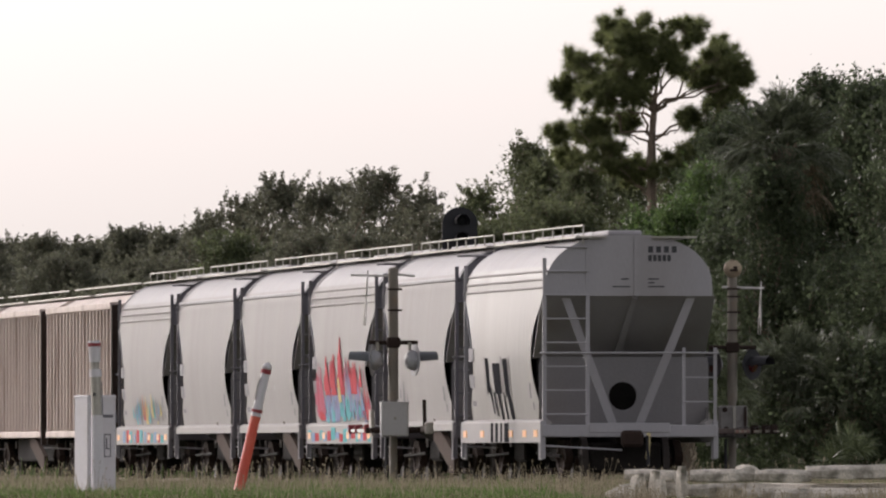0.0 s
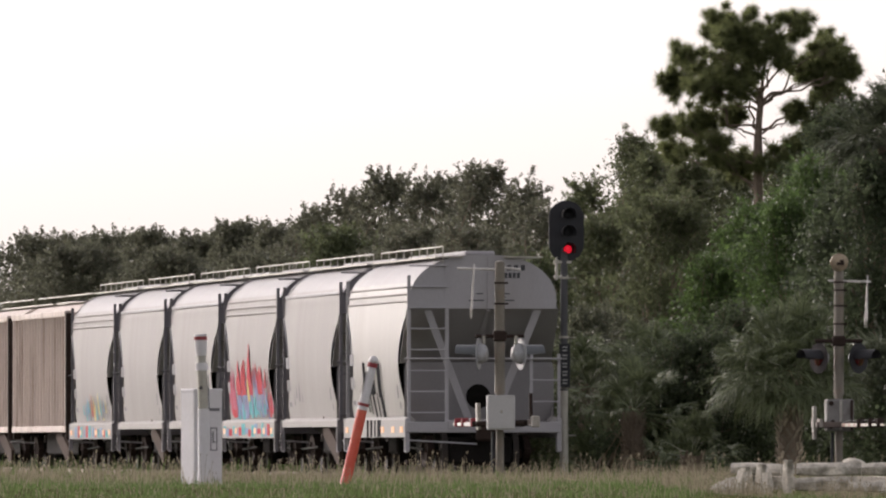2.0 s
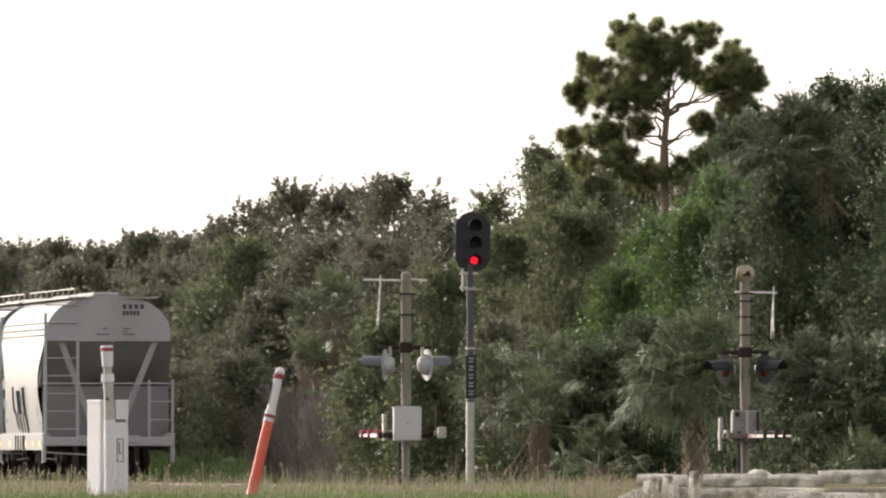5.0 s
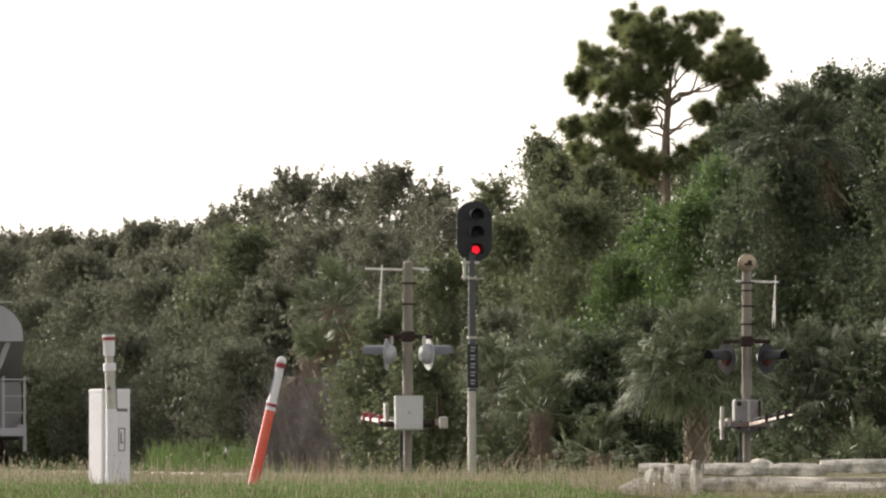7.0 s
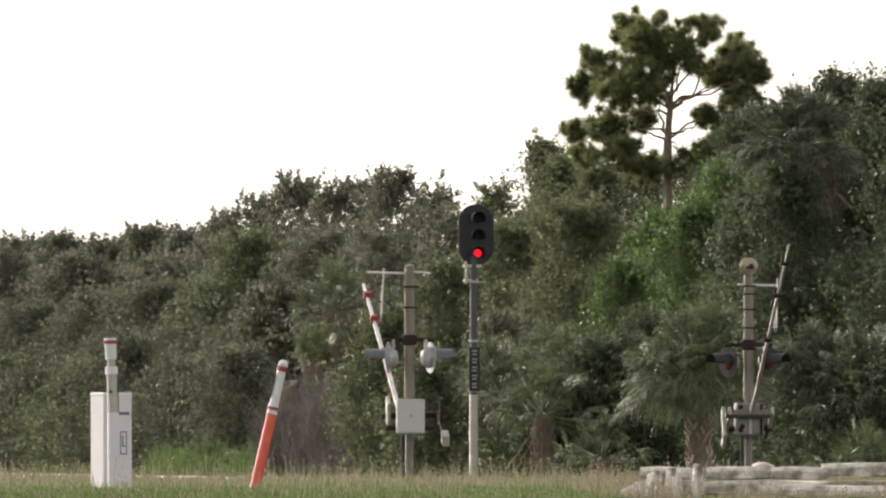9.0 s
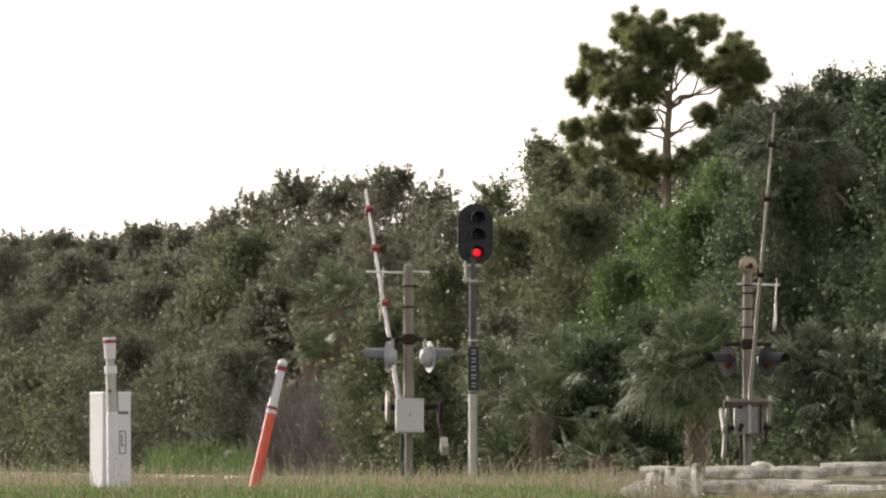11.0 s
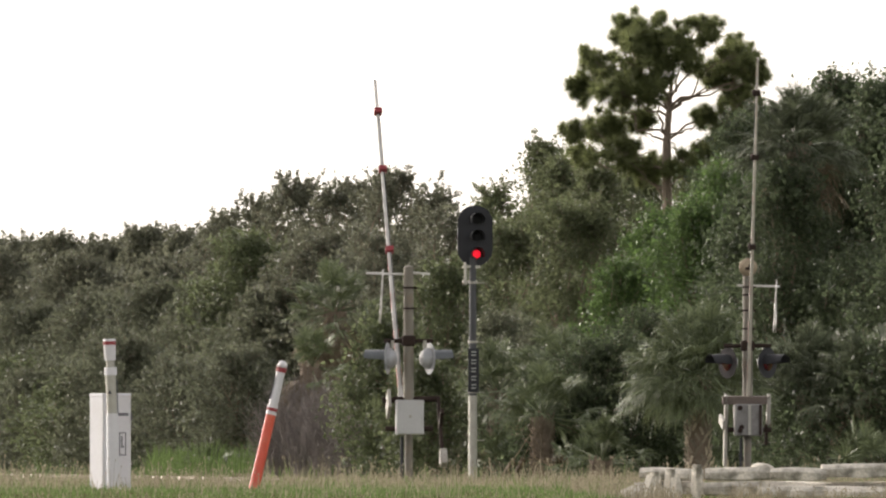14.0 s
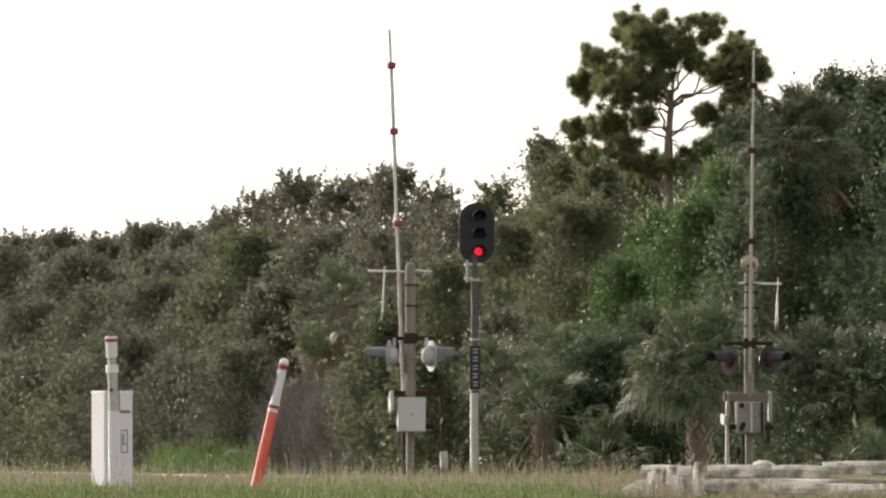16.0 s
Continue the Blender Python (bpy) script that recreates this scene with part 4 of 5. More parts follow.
def vent_post(base):
    p = thing("vent_post", Matrix.Translation(base), "white plastic cable marker post with clear sleeve", "marker post")
    part("lower_tube", Shape().rod((0.01, 0, -0.2), (0, 0, 0.99), 0.078, 0.075, 20), M_PLASTIC_W, p)
    part("clear_sleeve", Shape().rod((0, 0, 0.99), (-0.02, 0, 1.5), 0.066, 0.066, 18), M_GALV, p, "grey translucent sleeve")
    part("side_strap", Shape().bar((0.075, 0, 0.99), (0.06, 0, 1.42), 0.012, 0.03), M_HOOD, p)
    part("warning_mark", Shape().add([(-0.06, -0.068, 1.24), (0.0, -0.072, 1.24), (-0.03, -0.07, 1.29), (-0.06, -0.06, 1.24), (0, -0.064, 1.24), (-0.03, -0.062, 1.29)],
                                     [(0, 1, 2), (5, 4, 3), (0, 3, 4, 1), (1, 4, 5, 2), (2, 5, 3, 0)]), M_BLACKP, p)
    part("collar", Shape().rod((-0.02, 0, 1.48), (-0.023, 0, 1.58), 0.085, 0.08, 18), M_PLASTIC_W, p)
    part("neck", Shape().rod((-0.023, 0, 1.58), (-0.026, 0, 1.67), 0.055, 0.055, 18), M_GALV, p)
    part("top_tube", Shape().rod((-0.026, 0, 1.67), (-0.035, 0, 1.90), 0.072, 0.08, 18), M_PLASTIC_W, p)
    part("red_band", Shape().rod((-0.035, 0, 1.87), (-0.036, 0, 1.915), 0.084, 0.084, 18), M_BAND_R, p)
    part("cap", Shape().rod((-0.036, 0, 1.915), (-0.037, 0, 1.945), 0.082, 0.078, 18), M_PLASTIC_W, p)


def leaning_marker(base):
    p = thing("pipeline_marker", Matrix.Translation(base) @ pose(0, 0, 0, 0, 12.9, 0), "leaning orange and white plastic pipeline marker post", "marker post")
    part("orange_tube", Shape().rod((0, 0, -0.2), (0, 0, 1.0), 0.068, 0.064, 20), M_PLASTIC_O, p)
    part("white_sleeve", Shape().rod((0, 0, 1.0), (0, 0, 1.58), 0.06, 0.056, 20), M_PLASTIC_W, p)
    for z in (1.0, 1.05, 1.09):
        part("ring", Shape().rod((0, 0, z), (0, 0, z + (0.03 if z != 1.05 else 0.04)), 0.069 if z != 1.05 else 0.071, seg=20), M_PLASTIC_W if z != 1.05 else M_BAND_R, p)
    part("red_band", Shape().rod((0, 0, 1.56), (0, 0, 1.62), 0.0655, seg=20), M_BAND_R, p)
    dome = Shape()
    dome.loft([[Vector((r * math.cos(6.2832 * i / 20), r * math.sin(6.2832 * i / 20), z)) for i in range(20)]
               for z, r in ((1.62, 0.064), (1.655, 0.063), (1.685, 0.05), (1.705, 0.025), (1.71, 0.004))])
    part("dome_cap", dome, M_PLASTIC_W, p, smooth=True)
    part("label_strip", Shape().bar((-0.066, -0.01, 1.2), (-0.064, -0.01, 1.5), 0.005, 0.06), M_BLACKP, p)


utility_pedestal(Vector((-4.265, 281.0, 0.1)))
vent_post(Vector((-4.22, 279.6, 0.1)))
leaning_marker(Vector((-2.41, 280.0, 0.1)))


# ---- discarded concrete beams on the near grass ----
def rough_beam(length, w, h, seed):
    """A chipped concrete beam along x, with crooked edges."""
    rnd = random.Random(seed)
    s = Shape()
    rings = []
    n = max(3, int(length / 0.4))
    for k in range(n + 1):
        x = length * k / n
        j = lambda a: rnd.uniform(-a, a) * 0.8
        e = 0.012 if k in (0, n) else 0.0
        rings.append([Vector((x, -w / 2 + 0.015 + j(0.01) + e, e + j(0.006))), Vector((x, w / 2 - 0.015 + j(0.01) - e, e)),
                      Vector((x, w / 2 + j(0.012) - e, 0.02 + e)), Vector((x, w / 2 + j(0.012) - e, h - 0.015 - e)),
                      Vector((x, w / 2 - 0.015 + j(0.012), h + j(0.01) - e)), Vector((x, -w / 2 + 0.075 + j(0.02), h + j(0.014) - e)),
                      Vector((x, -w / 2 + j(0.014) + e, h - 0.06 + j(0.016) - e)), Vector((x, -w / 2 + j(0.014) + e, 0.02 + e))])
    s.loft([r[::-1] for r in rings])
    return s


BEAMS = [  # x, y, z, length, width, height, turn, tilt
    (2.46, 270.4, 0.24, 0.62, 0.24, 0.15, -4, -1), (2.85, 271.0, 0.22, 0.4, 0.24, 0.15, 8, 0), (3.27, 270.0, 0.22, 0.80, 0.24, 0.17, -3, 0.3), (4.05, 270.4, 0.23, 0.72, 0.24, 0.16, 5, -0.4),
    (4.72, 270.8, 0.26, 1.45, 0.26, 0.17, 3, 0.6), (3.9, 269.2, 0.02, 2.3, 0.26, 0.13, -2, 0), (3.25, 271.0, 0.03, 2.9, 0.4, 0.18, 2, 0), (2.4, 270.7, 0.05, 0.85, 0.5, 0.17, -2, 0)]
for k, (x, y, z, ln, w, h, rz, ry) in enumerate(BEAMS):
    z += 0.015
    b = part("concrete_beam", rough_beam(ln, w, h, k), M_CONC)
    b.matrix_basis = pose(x, y, z, 0, -ry, rz)
    tagged(b, "chipped weathered concrete beam dumped in the grass", "concrete beam", "pile of concrete beams")
for x, y, h, lean in ((3.22, 269.55, 0.42, 1), (2.98, 269.4, 0.27, -4), (2.60, 269.4, 0.28, 14), (2.75, 269.7, 0.34, -8), (2.88, 269.9, 0.36, 4)):
    b = part("concrete_stub", rough_beam(h, 0.13, 0.13, int(x * 100)), M_CONC)
    b.matrix_basis = pose(x, y, 0.02, 0, -90 + lean, 0)
    tagged(b, "broken upright concrete stub beside the beams", "concrete stub", "broken concrete stubs")


def boulder(base, r, squash, seed):
    s = Shape()
    rings = []
    for k in range(9):
        a = math.pi * (k / 8 - 0.5)
        rings.append([Vector((r * max(0.02, math.cos(a)) * math.cos(b), r * 0.8 * max(0.02, math.cos(a)) * math.sin(b), r * squash * math.sin(a)))
                      * (1 + 0.22 * noise.noise((math.cos(b) * 1.3 + seed, math.sin(b) * 1.3, k * 0.4))) for b in [6.2832 * i / 16 for i in range(16)]])
    s.loft(rings)
    b = part("concrete_rubble", s, M_CONC)
    b.matrix_basis = Matrix.Translation(base)
    return tagged(b, "rounded lump of pale broken concrete in grass", "rubble", "lumps of concrete rubble")


boulder(Vector((2.38, 270.0, 0.0)), 0.19, 0.9, 1)
boulder(Vector((4.02, 273.0, 0.36)), 0.16, 0.6, 3)
sl = part("concrete_slab", rough_beam(0.65, 0.4, 0.1, 91), M_CONC)
sl.matrix_basis = pose(3.62, 273.0, 0.24)
tagged(sl, "flat broken concrete slab lying on the beams", "concrete slab")

# ---- vegetation ----
def soup(name, verts, per, material, parent=None, label=""):
    """A mesh of many loose polygons with `per` corners each, from an array of corners."""
    me = bpy.data.meshes.new(name)
    n = len(verts) // per
    me.vertices.add(n * per)
    me.vertices.foreach_set("co", np.ascontiguousarray(verts, dtype=np.float32).ravel())
    me.loops.add(n * per)
    me.loops.foreach_set("vertex_index", np.arange(n * per, dtype=np.int32))
    me.polygons.add(n)
    me.polygons.foreach_set("loop_start", np.arange(0, n * per, per, dtype=np.int32))
    me.update()
    me.validate()
    return part(name, me, material, parent, label)


def unit(v):
    return v / np.maximum(1e-9, np.linalg.norm(v, axis=1, keepdims=True))


def leaves(rng, centres, radii, count, size, up=0.35):
    """Leaf blades round clump centres: narrow pieces of random turn, thinning out from each clump."""
    weight = radii ** 1.6
    k = rng.choice(len(centres), count, p=weight / weight.sum())
    c = centres[k] + rng.normal(size=(count, 3)) * radii[k][:, None] * np.array([0.72, 0.72, 0.58])
    nrm = unit(rng.normal(size=(count, 3)) + np.array([0, 0, up]))
    a = unit(np.cross(nrm, rng.normal(size=(count, 3))))
    b = np.cross(nrm, a)
    s = size * (0.5 + 1.0 * rng.random((count, 1)))
    w = s * (0.26 + 0.2 * rng.random((count, 1)))
    return np.stack([c - a * s * 0.5 - b * w * 0.8, c - a * s * 0.4 + b * w, c + a * s * 0.62], 1).reshape(-1, 3)


def limb(shape, rng, a, b, r0, r1, steps=4, bend=0.12):
    """A crooked tapering limb from a to b."""
    a, b = np.array(a, float), np.array(b, float)
    ln = np.linalg.norm(b - a)
    prev, pr = a, r0
    for k in range(1, steps + 1):
        u = k / steps
        p = a + (b - a) * u + (rng.normal(size=3) * bend * ln * 0.3 * (u < 1))
        r = r0 + (r1 - r0) * u
        shape.rod(prev, p, pr, r, 6)
        prev, pr = p, r


def broadleaf(name, x, y, h, r, seed, material, label, category, group, leaf=0.15, dens=1.0, low=0.12, airy=0.0, kind=""):
    """A tree or shrub: trunk, crooked limbs, and a crown whose leaf clumps follow an uneven, lobed hull.
    airy opens gaps in the upper crown."""
    rng = np.random.default_rng(seed)
    t = thing(name, Matrix.Translation((x, y, -0.3)), label, category, group, kind)
    h *= 0.97 - 0.04 * airy
    r *= 1.38
    scatter = rng.normal(size=4000) * 0.2

    def hull(a, u, deep, out=0.0):
        """The place at turn a and height share u, deep of the way in from the hull."""
        z = h * (low + (1 - low) * u)
        env = max(0.1, math.sin(math.pi * min(1, 0.2 + 0.8 * u))) ** 0.55
        if low < 0.1:
            env = max(env, 0.8 * (u < 0.35))
        lob = noise.noise((math.cos(a) * r * 0.75 + seed * 3.1, math.sin(a) * r * 0.75, z * 0.9))
        fine = noise.noise((math.cos(a) * r * 2.1, math.sin(a) * r * 2.1 + seed, z * 2.1))
        q = r * env * (0.95 + 0.62 * lob + 0.3 * fine + out) * (1 - deep)
        return np.array([q * math.cos(a), q * math.sin(a) * 1.1, z + (0.5 * lob + 0.2 * fine + out) * min(1.0, 0.25 + 2.5 * (1 - u))])

    area = 6.2832 * r * h * (1 - low) + 2 * r * r
    m = int(30 + 14 * area)
    cl, cr = [], []
    for k in range(m):
        u = rng.random() ** 0.85
        a = rng.random() * 6.2832
        deep = 0.75 * rng.random() ** 2.2
        p = hull(a, u, deep, scatter[k % 4000])
        if airy and u > 0.45 and noise.noise((p[0] * 1.3 + seed, p[1] * 1.3, p[2] * 1.6)) < airy - 0.35:
            continue
        cl.append(p)
        cr.append((0.11 + 0.26 * rng.random() ** 1.8) * (1 - 0.35 * airy))
    cap = max(6, int(10 * r))
    for _ in range(cap):
        cl.append(np.array([rng.normal() * 0.3 * r, rng.normal() * 0.3 * r, h - rng.uniform(0.1, 0.6)]))
        cr.append(0.16)
    cl, cr = np.array(cl), np.array(cr)
    # thin leafy sprigs that break the outline
    tw = Shape()
    sp = []
    for _ in range(int((26 + 16 * area / 10) * (1 + 0.5 * airy))):
        u = 1 - 0.6 * rng.random() ** 1.6
        p = hull(rng.random() * 6.2832, u, 0.05)
        d = np.array([p[0], p[1], 0]) / (abs(r) + 0.1) * 0.7 + rng.normal(size=3) * 0.45 + np.array([0, 0, 0.75])
        d /= np.linalg.norm(d)
        ln = rng.uniform(0.22, 0.6) * (1 + 0.7 * airy * rng.random())
        e = p + d * ln + rng.normal(size=3) * 0.04
        tw.rod(p - d * 0.2, e, 0.009, 0.004, 3)
        for s_ in np.arange(0.15, 1.05, 0.045 / ln * 1.1):
            sp.append(p + (e - p) * s_)
    sp = np.array(sp)
    leaf *= 1.1
    tri = leaves(rng, cl, cr, int(len(cl) * 26 * dens), leaf)
    tri2 = leaves(rng, sp, np.full(len(sp), 0.055), int(len(sp) * 3.2), leaf * 0.9)
    crown = np.concatenate([tri, tri2]).reshape(-1, 3)
    crown[:, 2] = np.maximum(crown[:, 2], 0.05)
    soup("crown", crown, 3, material, t)
    tr = Shape()
    base_r = 0.05 + 0.014 * h
    limb(tr, rng, (0, 0, 0), (rng.normal() * 0.2, rng.normal() * 0.2, h * 0.45), base_r, base_r * 0.7)
    part("trunk", tr, M_BARK, t)
    tagged(part("sprig_mass", tw, M_BARK, t), kind="stuff")
    tw = Shape()
    for _ in range(16 + int(10 * airy)):
        p = hull(rng.random() * 6.2832, rng.uniform(0.35, 0.98), rng.uniform(0.05, 0.4))
        limb(tw, rng, (0, 0, h * (0.2 + 0.25 * rng.random())), p, base_r * 0.45, 0.012, 4, 0.2)
    part("branchwork", tw, M_BARK, t)
    return t


def fan_palm(name, x, y, z0, trunk_h, n, radius, seed, label, group="", dead=6, spread=1.0, droop=0.3, low_el=-20, deep=False):
    """A cabbage palm or palmetto: boots on the trunk, stalked fan fronds with drooping fingers."""
    rng = np.random.default_rng(seed)
    t = thing(name, Matrix.Translation((x, y, z0)), label, "palm", group)
    if trunk_h > 0.3:
        tr = Shape()
        rings = [[Vector((rr * math.cos(6.2832 * i / 14), rr * math.sin(6.2832 * i / 14), z)) for i in range(14)]
                 for z, rr in ((-0.1, 0.27), (0.3, 0.23), (trunk_h * 0.6, 0.22), (trunk_h, 0.24))]
        tr.loft(rings)
        part("trunk", tr, M_BARK, t)
        boots = Shape()
        for k in range(int(trunk_h * 62)):
            z = trunk_h * (k / (trunk_h * 62))
            a = k * 2.39996
            o = Vector((math.cos(a), math.sin(a), 0))
            sd = Vector((-o.y, o.x, 0)) * (1 if k % 2 else -1)
            p = o * 0.22 + Vector((0, 0, z))
            boots.bar(p - sd * 0.05, p + o * 0.07 + sd * 0.04 + Vector((0, 0, 0.15)), 0.055, 0.025, o)
        part("boot_lattice", boots, M_BOOT if n > 100 else M_BARK, t, "criss-crossed old leaf bases")
    # deep takes the frond copy whose colour is darkened for shade
    for mat_, cnt, dr in ((M_FROND_SHADED if deep else M_FROND, n, 0), (M_DEAD, dead, 1)):
        tris = []
        stalks = Shape()
        down = np.array([0, 0, -1.0])
        for k in range(cnt):
            a = rng.random() * 6.2832
            el = radians(low_el + (86 - low_el) * rng.random() ** 1.15 if not dr else rng.uniform(-75, -35)) * spread
            d = np.array([math.cos(a) * math.cos(el), math.sin(a) * math.cos(el), math.sin(el)])
            ln = radius * rng.uniform(0.45, 0.8)
            c = np.array([0, 0, trunk_h]) + d * ln + down * 0.1 * ln
            stalks.rod((0, 0, trunk_h), c, 0.018, 0.01, 4)
            side = np.cross(d, [0, 0, 1.0])
            side /= max(1e-6, np.linalg.norm(side))
            upv = np.cross(side, d)
            fingers = 32
            limp = rng.uniform(0.25, 1.2) * (1.15 - 0.5 * max(0.0, math.sin(el)))
            tilt = rng.uniform(-0.5, 0.5)
            for f in range(fingers):
                b = radians(-125 + 250 * f / (fingers - 1))
                v = d * math.cos(b) + (side * math.cos(tilt) + upv * math.sin(tilt)) * math.sin(b)
                v = v + down * 0.12 * droop
                fl = radius * rng.uniform(0.3, 0.46) * (0.75 + 0.25 * math.cos(b))
                w = np.cross(v, upv + rng.normal(size=3) * 0.55)
                w /= max(1e-6, np.linalg.norm(w))
                hang = droop * limp * rng.uniform(0.6, 1.4)
                p0, p1 = c, c + v * fl * 0.45 + upv * 0.03
                p2 = p1 + (v * 0.3 + down * 0.28 * hang) * fl
                p3 = p2 + (v * 0.12 + down * 0.5 * hang) * fl
                wd = 0.014
                tris += [p0 - w * 0.006, p0 + w * 0.006, p1 + w * wd, p1 - w * wd, p1 - w * wd, p1 + w * wd, p2 + w * wd * 0.7, p2 - w * wd * 0.7,
                         p2 - w * wd * 0.7, p2 + w * wd * 0.7, p3 + w * 0.003, p3 - w * 0.003]
        if cnt:
            soup("fronds" if not dr else "dead_fronds", np.array(tris), 4, mat_, t)
            tagged(part("stalk_mass" if not dr else "dead_stalk_mass", stalks, mat_, t), kind="stuff")
    return t


def pine_tree(x, y):
    """A slash pine: bare forked trunk and open limbs that carry round masses of needle tufts."""
    rng = np.random.default_rng(81)
    t = thing("pine_tree", Matrix.Translation((x, y, -0.3)), "tall open slash pine with rounded needle masses", "tree")
    tr = Shape()
    limb(tr, rng, (-0.1, 0, 0), (-0.14, 0, 8.1), 0.17, 0.12, 6, 0.02)
    limb(tr, rng, (-0.14, 0, 8.1), (-0.05, 0.1, 9.6), 0.12, 0.07, 3, 0.04)
    limb(tr, rng, (-0.05, 0.1, 9.6), (0.1, 0.1, 10.9), 0.05, 0.015, 3, 0.1)
    part("trunk", tr, M_BARK, t)
    # needle masses: across, height, size
    masses = [(-0.8, 9.15, 0.34), (-1.1, 11.38, 0.34), (1.92, 10.5, 0.3), (-0.57, 11.37, 0.52), (0.78, 11.41, 0.36), (1.58, 10.86, 0.36), (2.12, 10.23, 0.22), (-0.83, 10.56, 0.59), (0.23, 10.86, 0.59), (1.2, 10.35, 0.49), (1.71, 9.72, 0.41), (1.41, 9.04, 0.47), (-1.93, 10.52, 0.44), (-2.18, 9.91, 0.36), (-1.34, 9.89, 0.52), (-0.49, 9.85, 0.38), (-1.59, 8.96, 0.47), (-2.48, 8.83, 0.22), (-2.18, 8.28, 0.27), (-1.25, 8.28, 0.38), (-0.62, 7.94, 0.38), (0.99, 8.45, 0.38), (1.75, 8.49, 0.41), (0.27, 7.94, 0.36), (0.74, 9.21, 0.22)]
    br = Shape()
    tuft = []
    for ex, ez, r in masses:
        ey = rng.uniform(-0.9, 0.9)
        z0 = min(9.4, max(7.3, ez - rng.uniform(0.5, 1.1)))
        limb(br, rng, (-0.22 + 0.08 * max(0, z0 - 8), 0, z0), (ex, ey, ez - 0.1), 0.036, 0.012, 7, 0.13)
        for _ in range(int(12 + 110 * r * r)):
            d = rng.normal(size=3)
            d /= np.linalg.norm(d)
            c = np.array([ex, ey, ez]) + d * r * 1.28 * rng.random() ** 0.4 * np.array([1.0, 1.1, 0.9])
            br.rod(np.array([ex, ey, ez - 0.1]), c, 0.012, 0.006, 4)
            tuft.append(c)
    # loose tufts between neighbouring masses
    for _ in range(190):
        i, j = rng.integers(0, len(masses), 2)
        (ax, az, ar), (bx, bz, b_r) = masses[i], masses[j]
        if math.hypot(ax - bx, az - bz) > 1.25:
            continue
        u = rng.random()
        c = np.array([ax + (bx - ax) * u, rng.uniform(-0.8, 0.8), az + (bz - az) * u]) + rng.normal(size=3) * 0.12
        br.rod(c + np.array([-0.35 * np.sign(c[0]), 0, -0.3]), c, 0.012, 0.006, 4)
        tuft.append(c)
    part("branchwork", br, M_BARK, t)
    tuft = np.array(tuft)
    n = 200
    c = np.repeat(tuft, n, 0)
    d = unit(rng.normal(size=c.shape) + np.array([0, 0, 0.2]))
    w = unit(np.cross(d, rng.normal(size=c.shape))) * 0.008
    ln = 0.15 + 0.17 * rng.random((len(c), 1))
    tri = np.stack([c + d * 0.02 - w, c + d * 0.02 + w, c + d * ln], 1).reshape(-1, 3)
    soup("needles", tri, 3, M_NEEDLE, t)
    return t


pine_tree(5.74, 542.0)
FAR_OAKS = [(-17.48, 790, 8.62, 2.46), (-15.63, 800, 8.76, 1.97), (-13.62, 780, 8.64, 1.82), (-11.85, 770, 8.38, 1.7), 
        (-10.02, 745, 8.6, 1.35), (-8.4, 730, 8.33, 1.42), (-15.42, 740, 7.71, 2.11), (-12.07, 735, 7.47, 2.09), 
        (-8.97, 715, 7.29, 1.85)]
MID_OAKS = [(-6.87, 690, 8.43, 1.11), (-5.67, 665, 8.83, 1.03), (-4.36, 650, 9.2, 1.18), (-3.05, 640, 8.81, 1.03), 
        (-2.46, 660, 9.37, 0.86), (-1.38, 632, 9.2, 1.18), (-0.31, 625, 8.51, 0.81), (-3.66, 630, 7.35, 1.31), 
        (-1.64, 610, 7.14, 1.42), (0.25, 600, 7.66, 0.93)]
NEAR_OAKS = [(1.47, 590, 8.13, 0.69), (2.72, 580, 9.3, 0.8), (3.28, 572, 8.8, 0.89), (4.0, 560, 8.4, 0.87),
        (5.07, 565, 8.6, 0.95), (3.35, 548, 7.22, 1.14), (1.68, 560, 6.78, 1.09), (6.62, 560, 8.6, 1.05)]
DARK_OAKS = [(7.77, 487, 7.34, 0.88), (6.96, 492, 6.83, 0.76), (7.43, 535, 9.2, 0.9), (8.0, 540, 9.5, 0.9), (9.24, 505, 9.76, 0.92), (10.18, 500, 9.54, 1.04), (11.24, 495, 9.69, 1.15),
        (8.37, 500, 8.09, 1.04), (7.82, 498, 6.9, 1.03)]
WILLOWS = [(6.75, 515, 7.67, 1.0), (7.77, 512, 6.87, 0.93), (5.34, 520, 6.63, 1.01), (6.03, 510, 6.78, 0.93), 
        (4.38, 518, 5.4, 0.81)]
SHRUBS = [(-14.61, 683.8, 5.07, 1.94), (-12.38, 660, 5.26, 1.71), (-10.42, 655, 5.57, 1.7), (-8.49, 650, 5.87, 1.6), 
        (-6.7, 640, 5.79, 1.58), (-5.13, 630, 5.55, 1.47), (-12.12, 646.1, 3.16, 1.17), (-7.06, 600, 3.31, 1.24), 
        (-9.06, 620, 4.03, 1.45), (-5.41, 590, 3.58, 1.22), (-0.93, 560, 4.89, 1.09), (0.23, 555, 4.57, 1.01), 
        (-2.09, 560, 4.31, 1.02), (1.59, 530, 4.13, 1.1), (2.64, 520, 3.66, 1.08), (1.0, 510, 2.29, 0.79)]
DARK_SHRUBS = [(3.83, 500, 3.43, 1.1), (4.95, 508, 3.99, 1.12), (7.69, 490, 4.9, 1.08), (8.55, 488, 5.01, 1.14), 
        (9.63, 485, 5.36, 1.26), (10.82, 482, 5.58, 1.37), (8.48, 470, 2.79, 1.04), (9.65, 468, 3.02, 1.21), 
        (6.96, 492, 3.39, 1.02), (2.8, 500, 2.26, 1.04), (7.83, 475, 2.56, 0.98)]
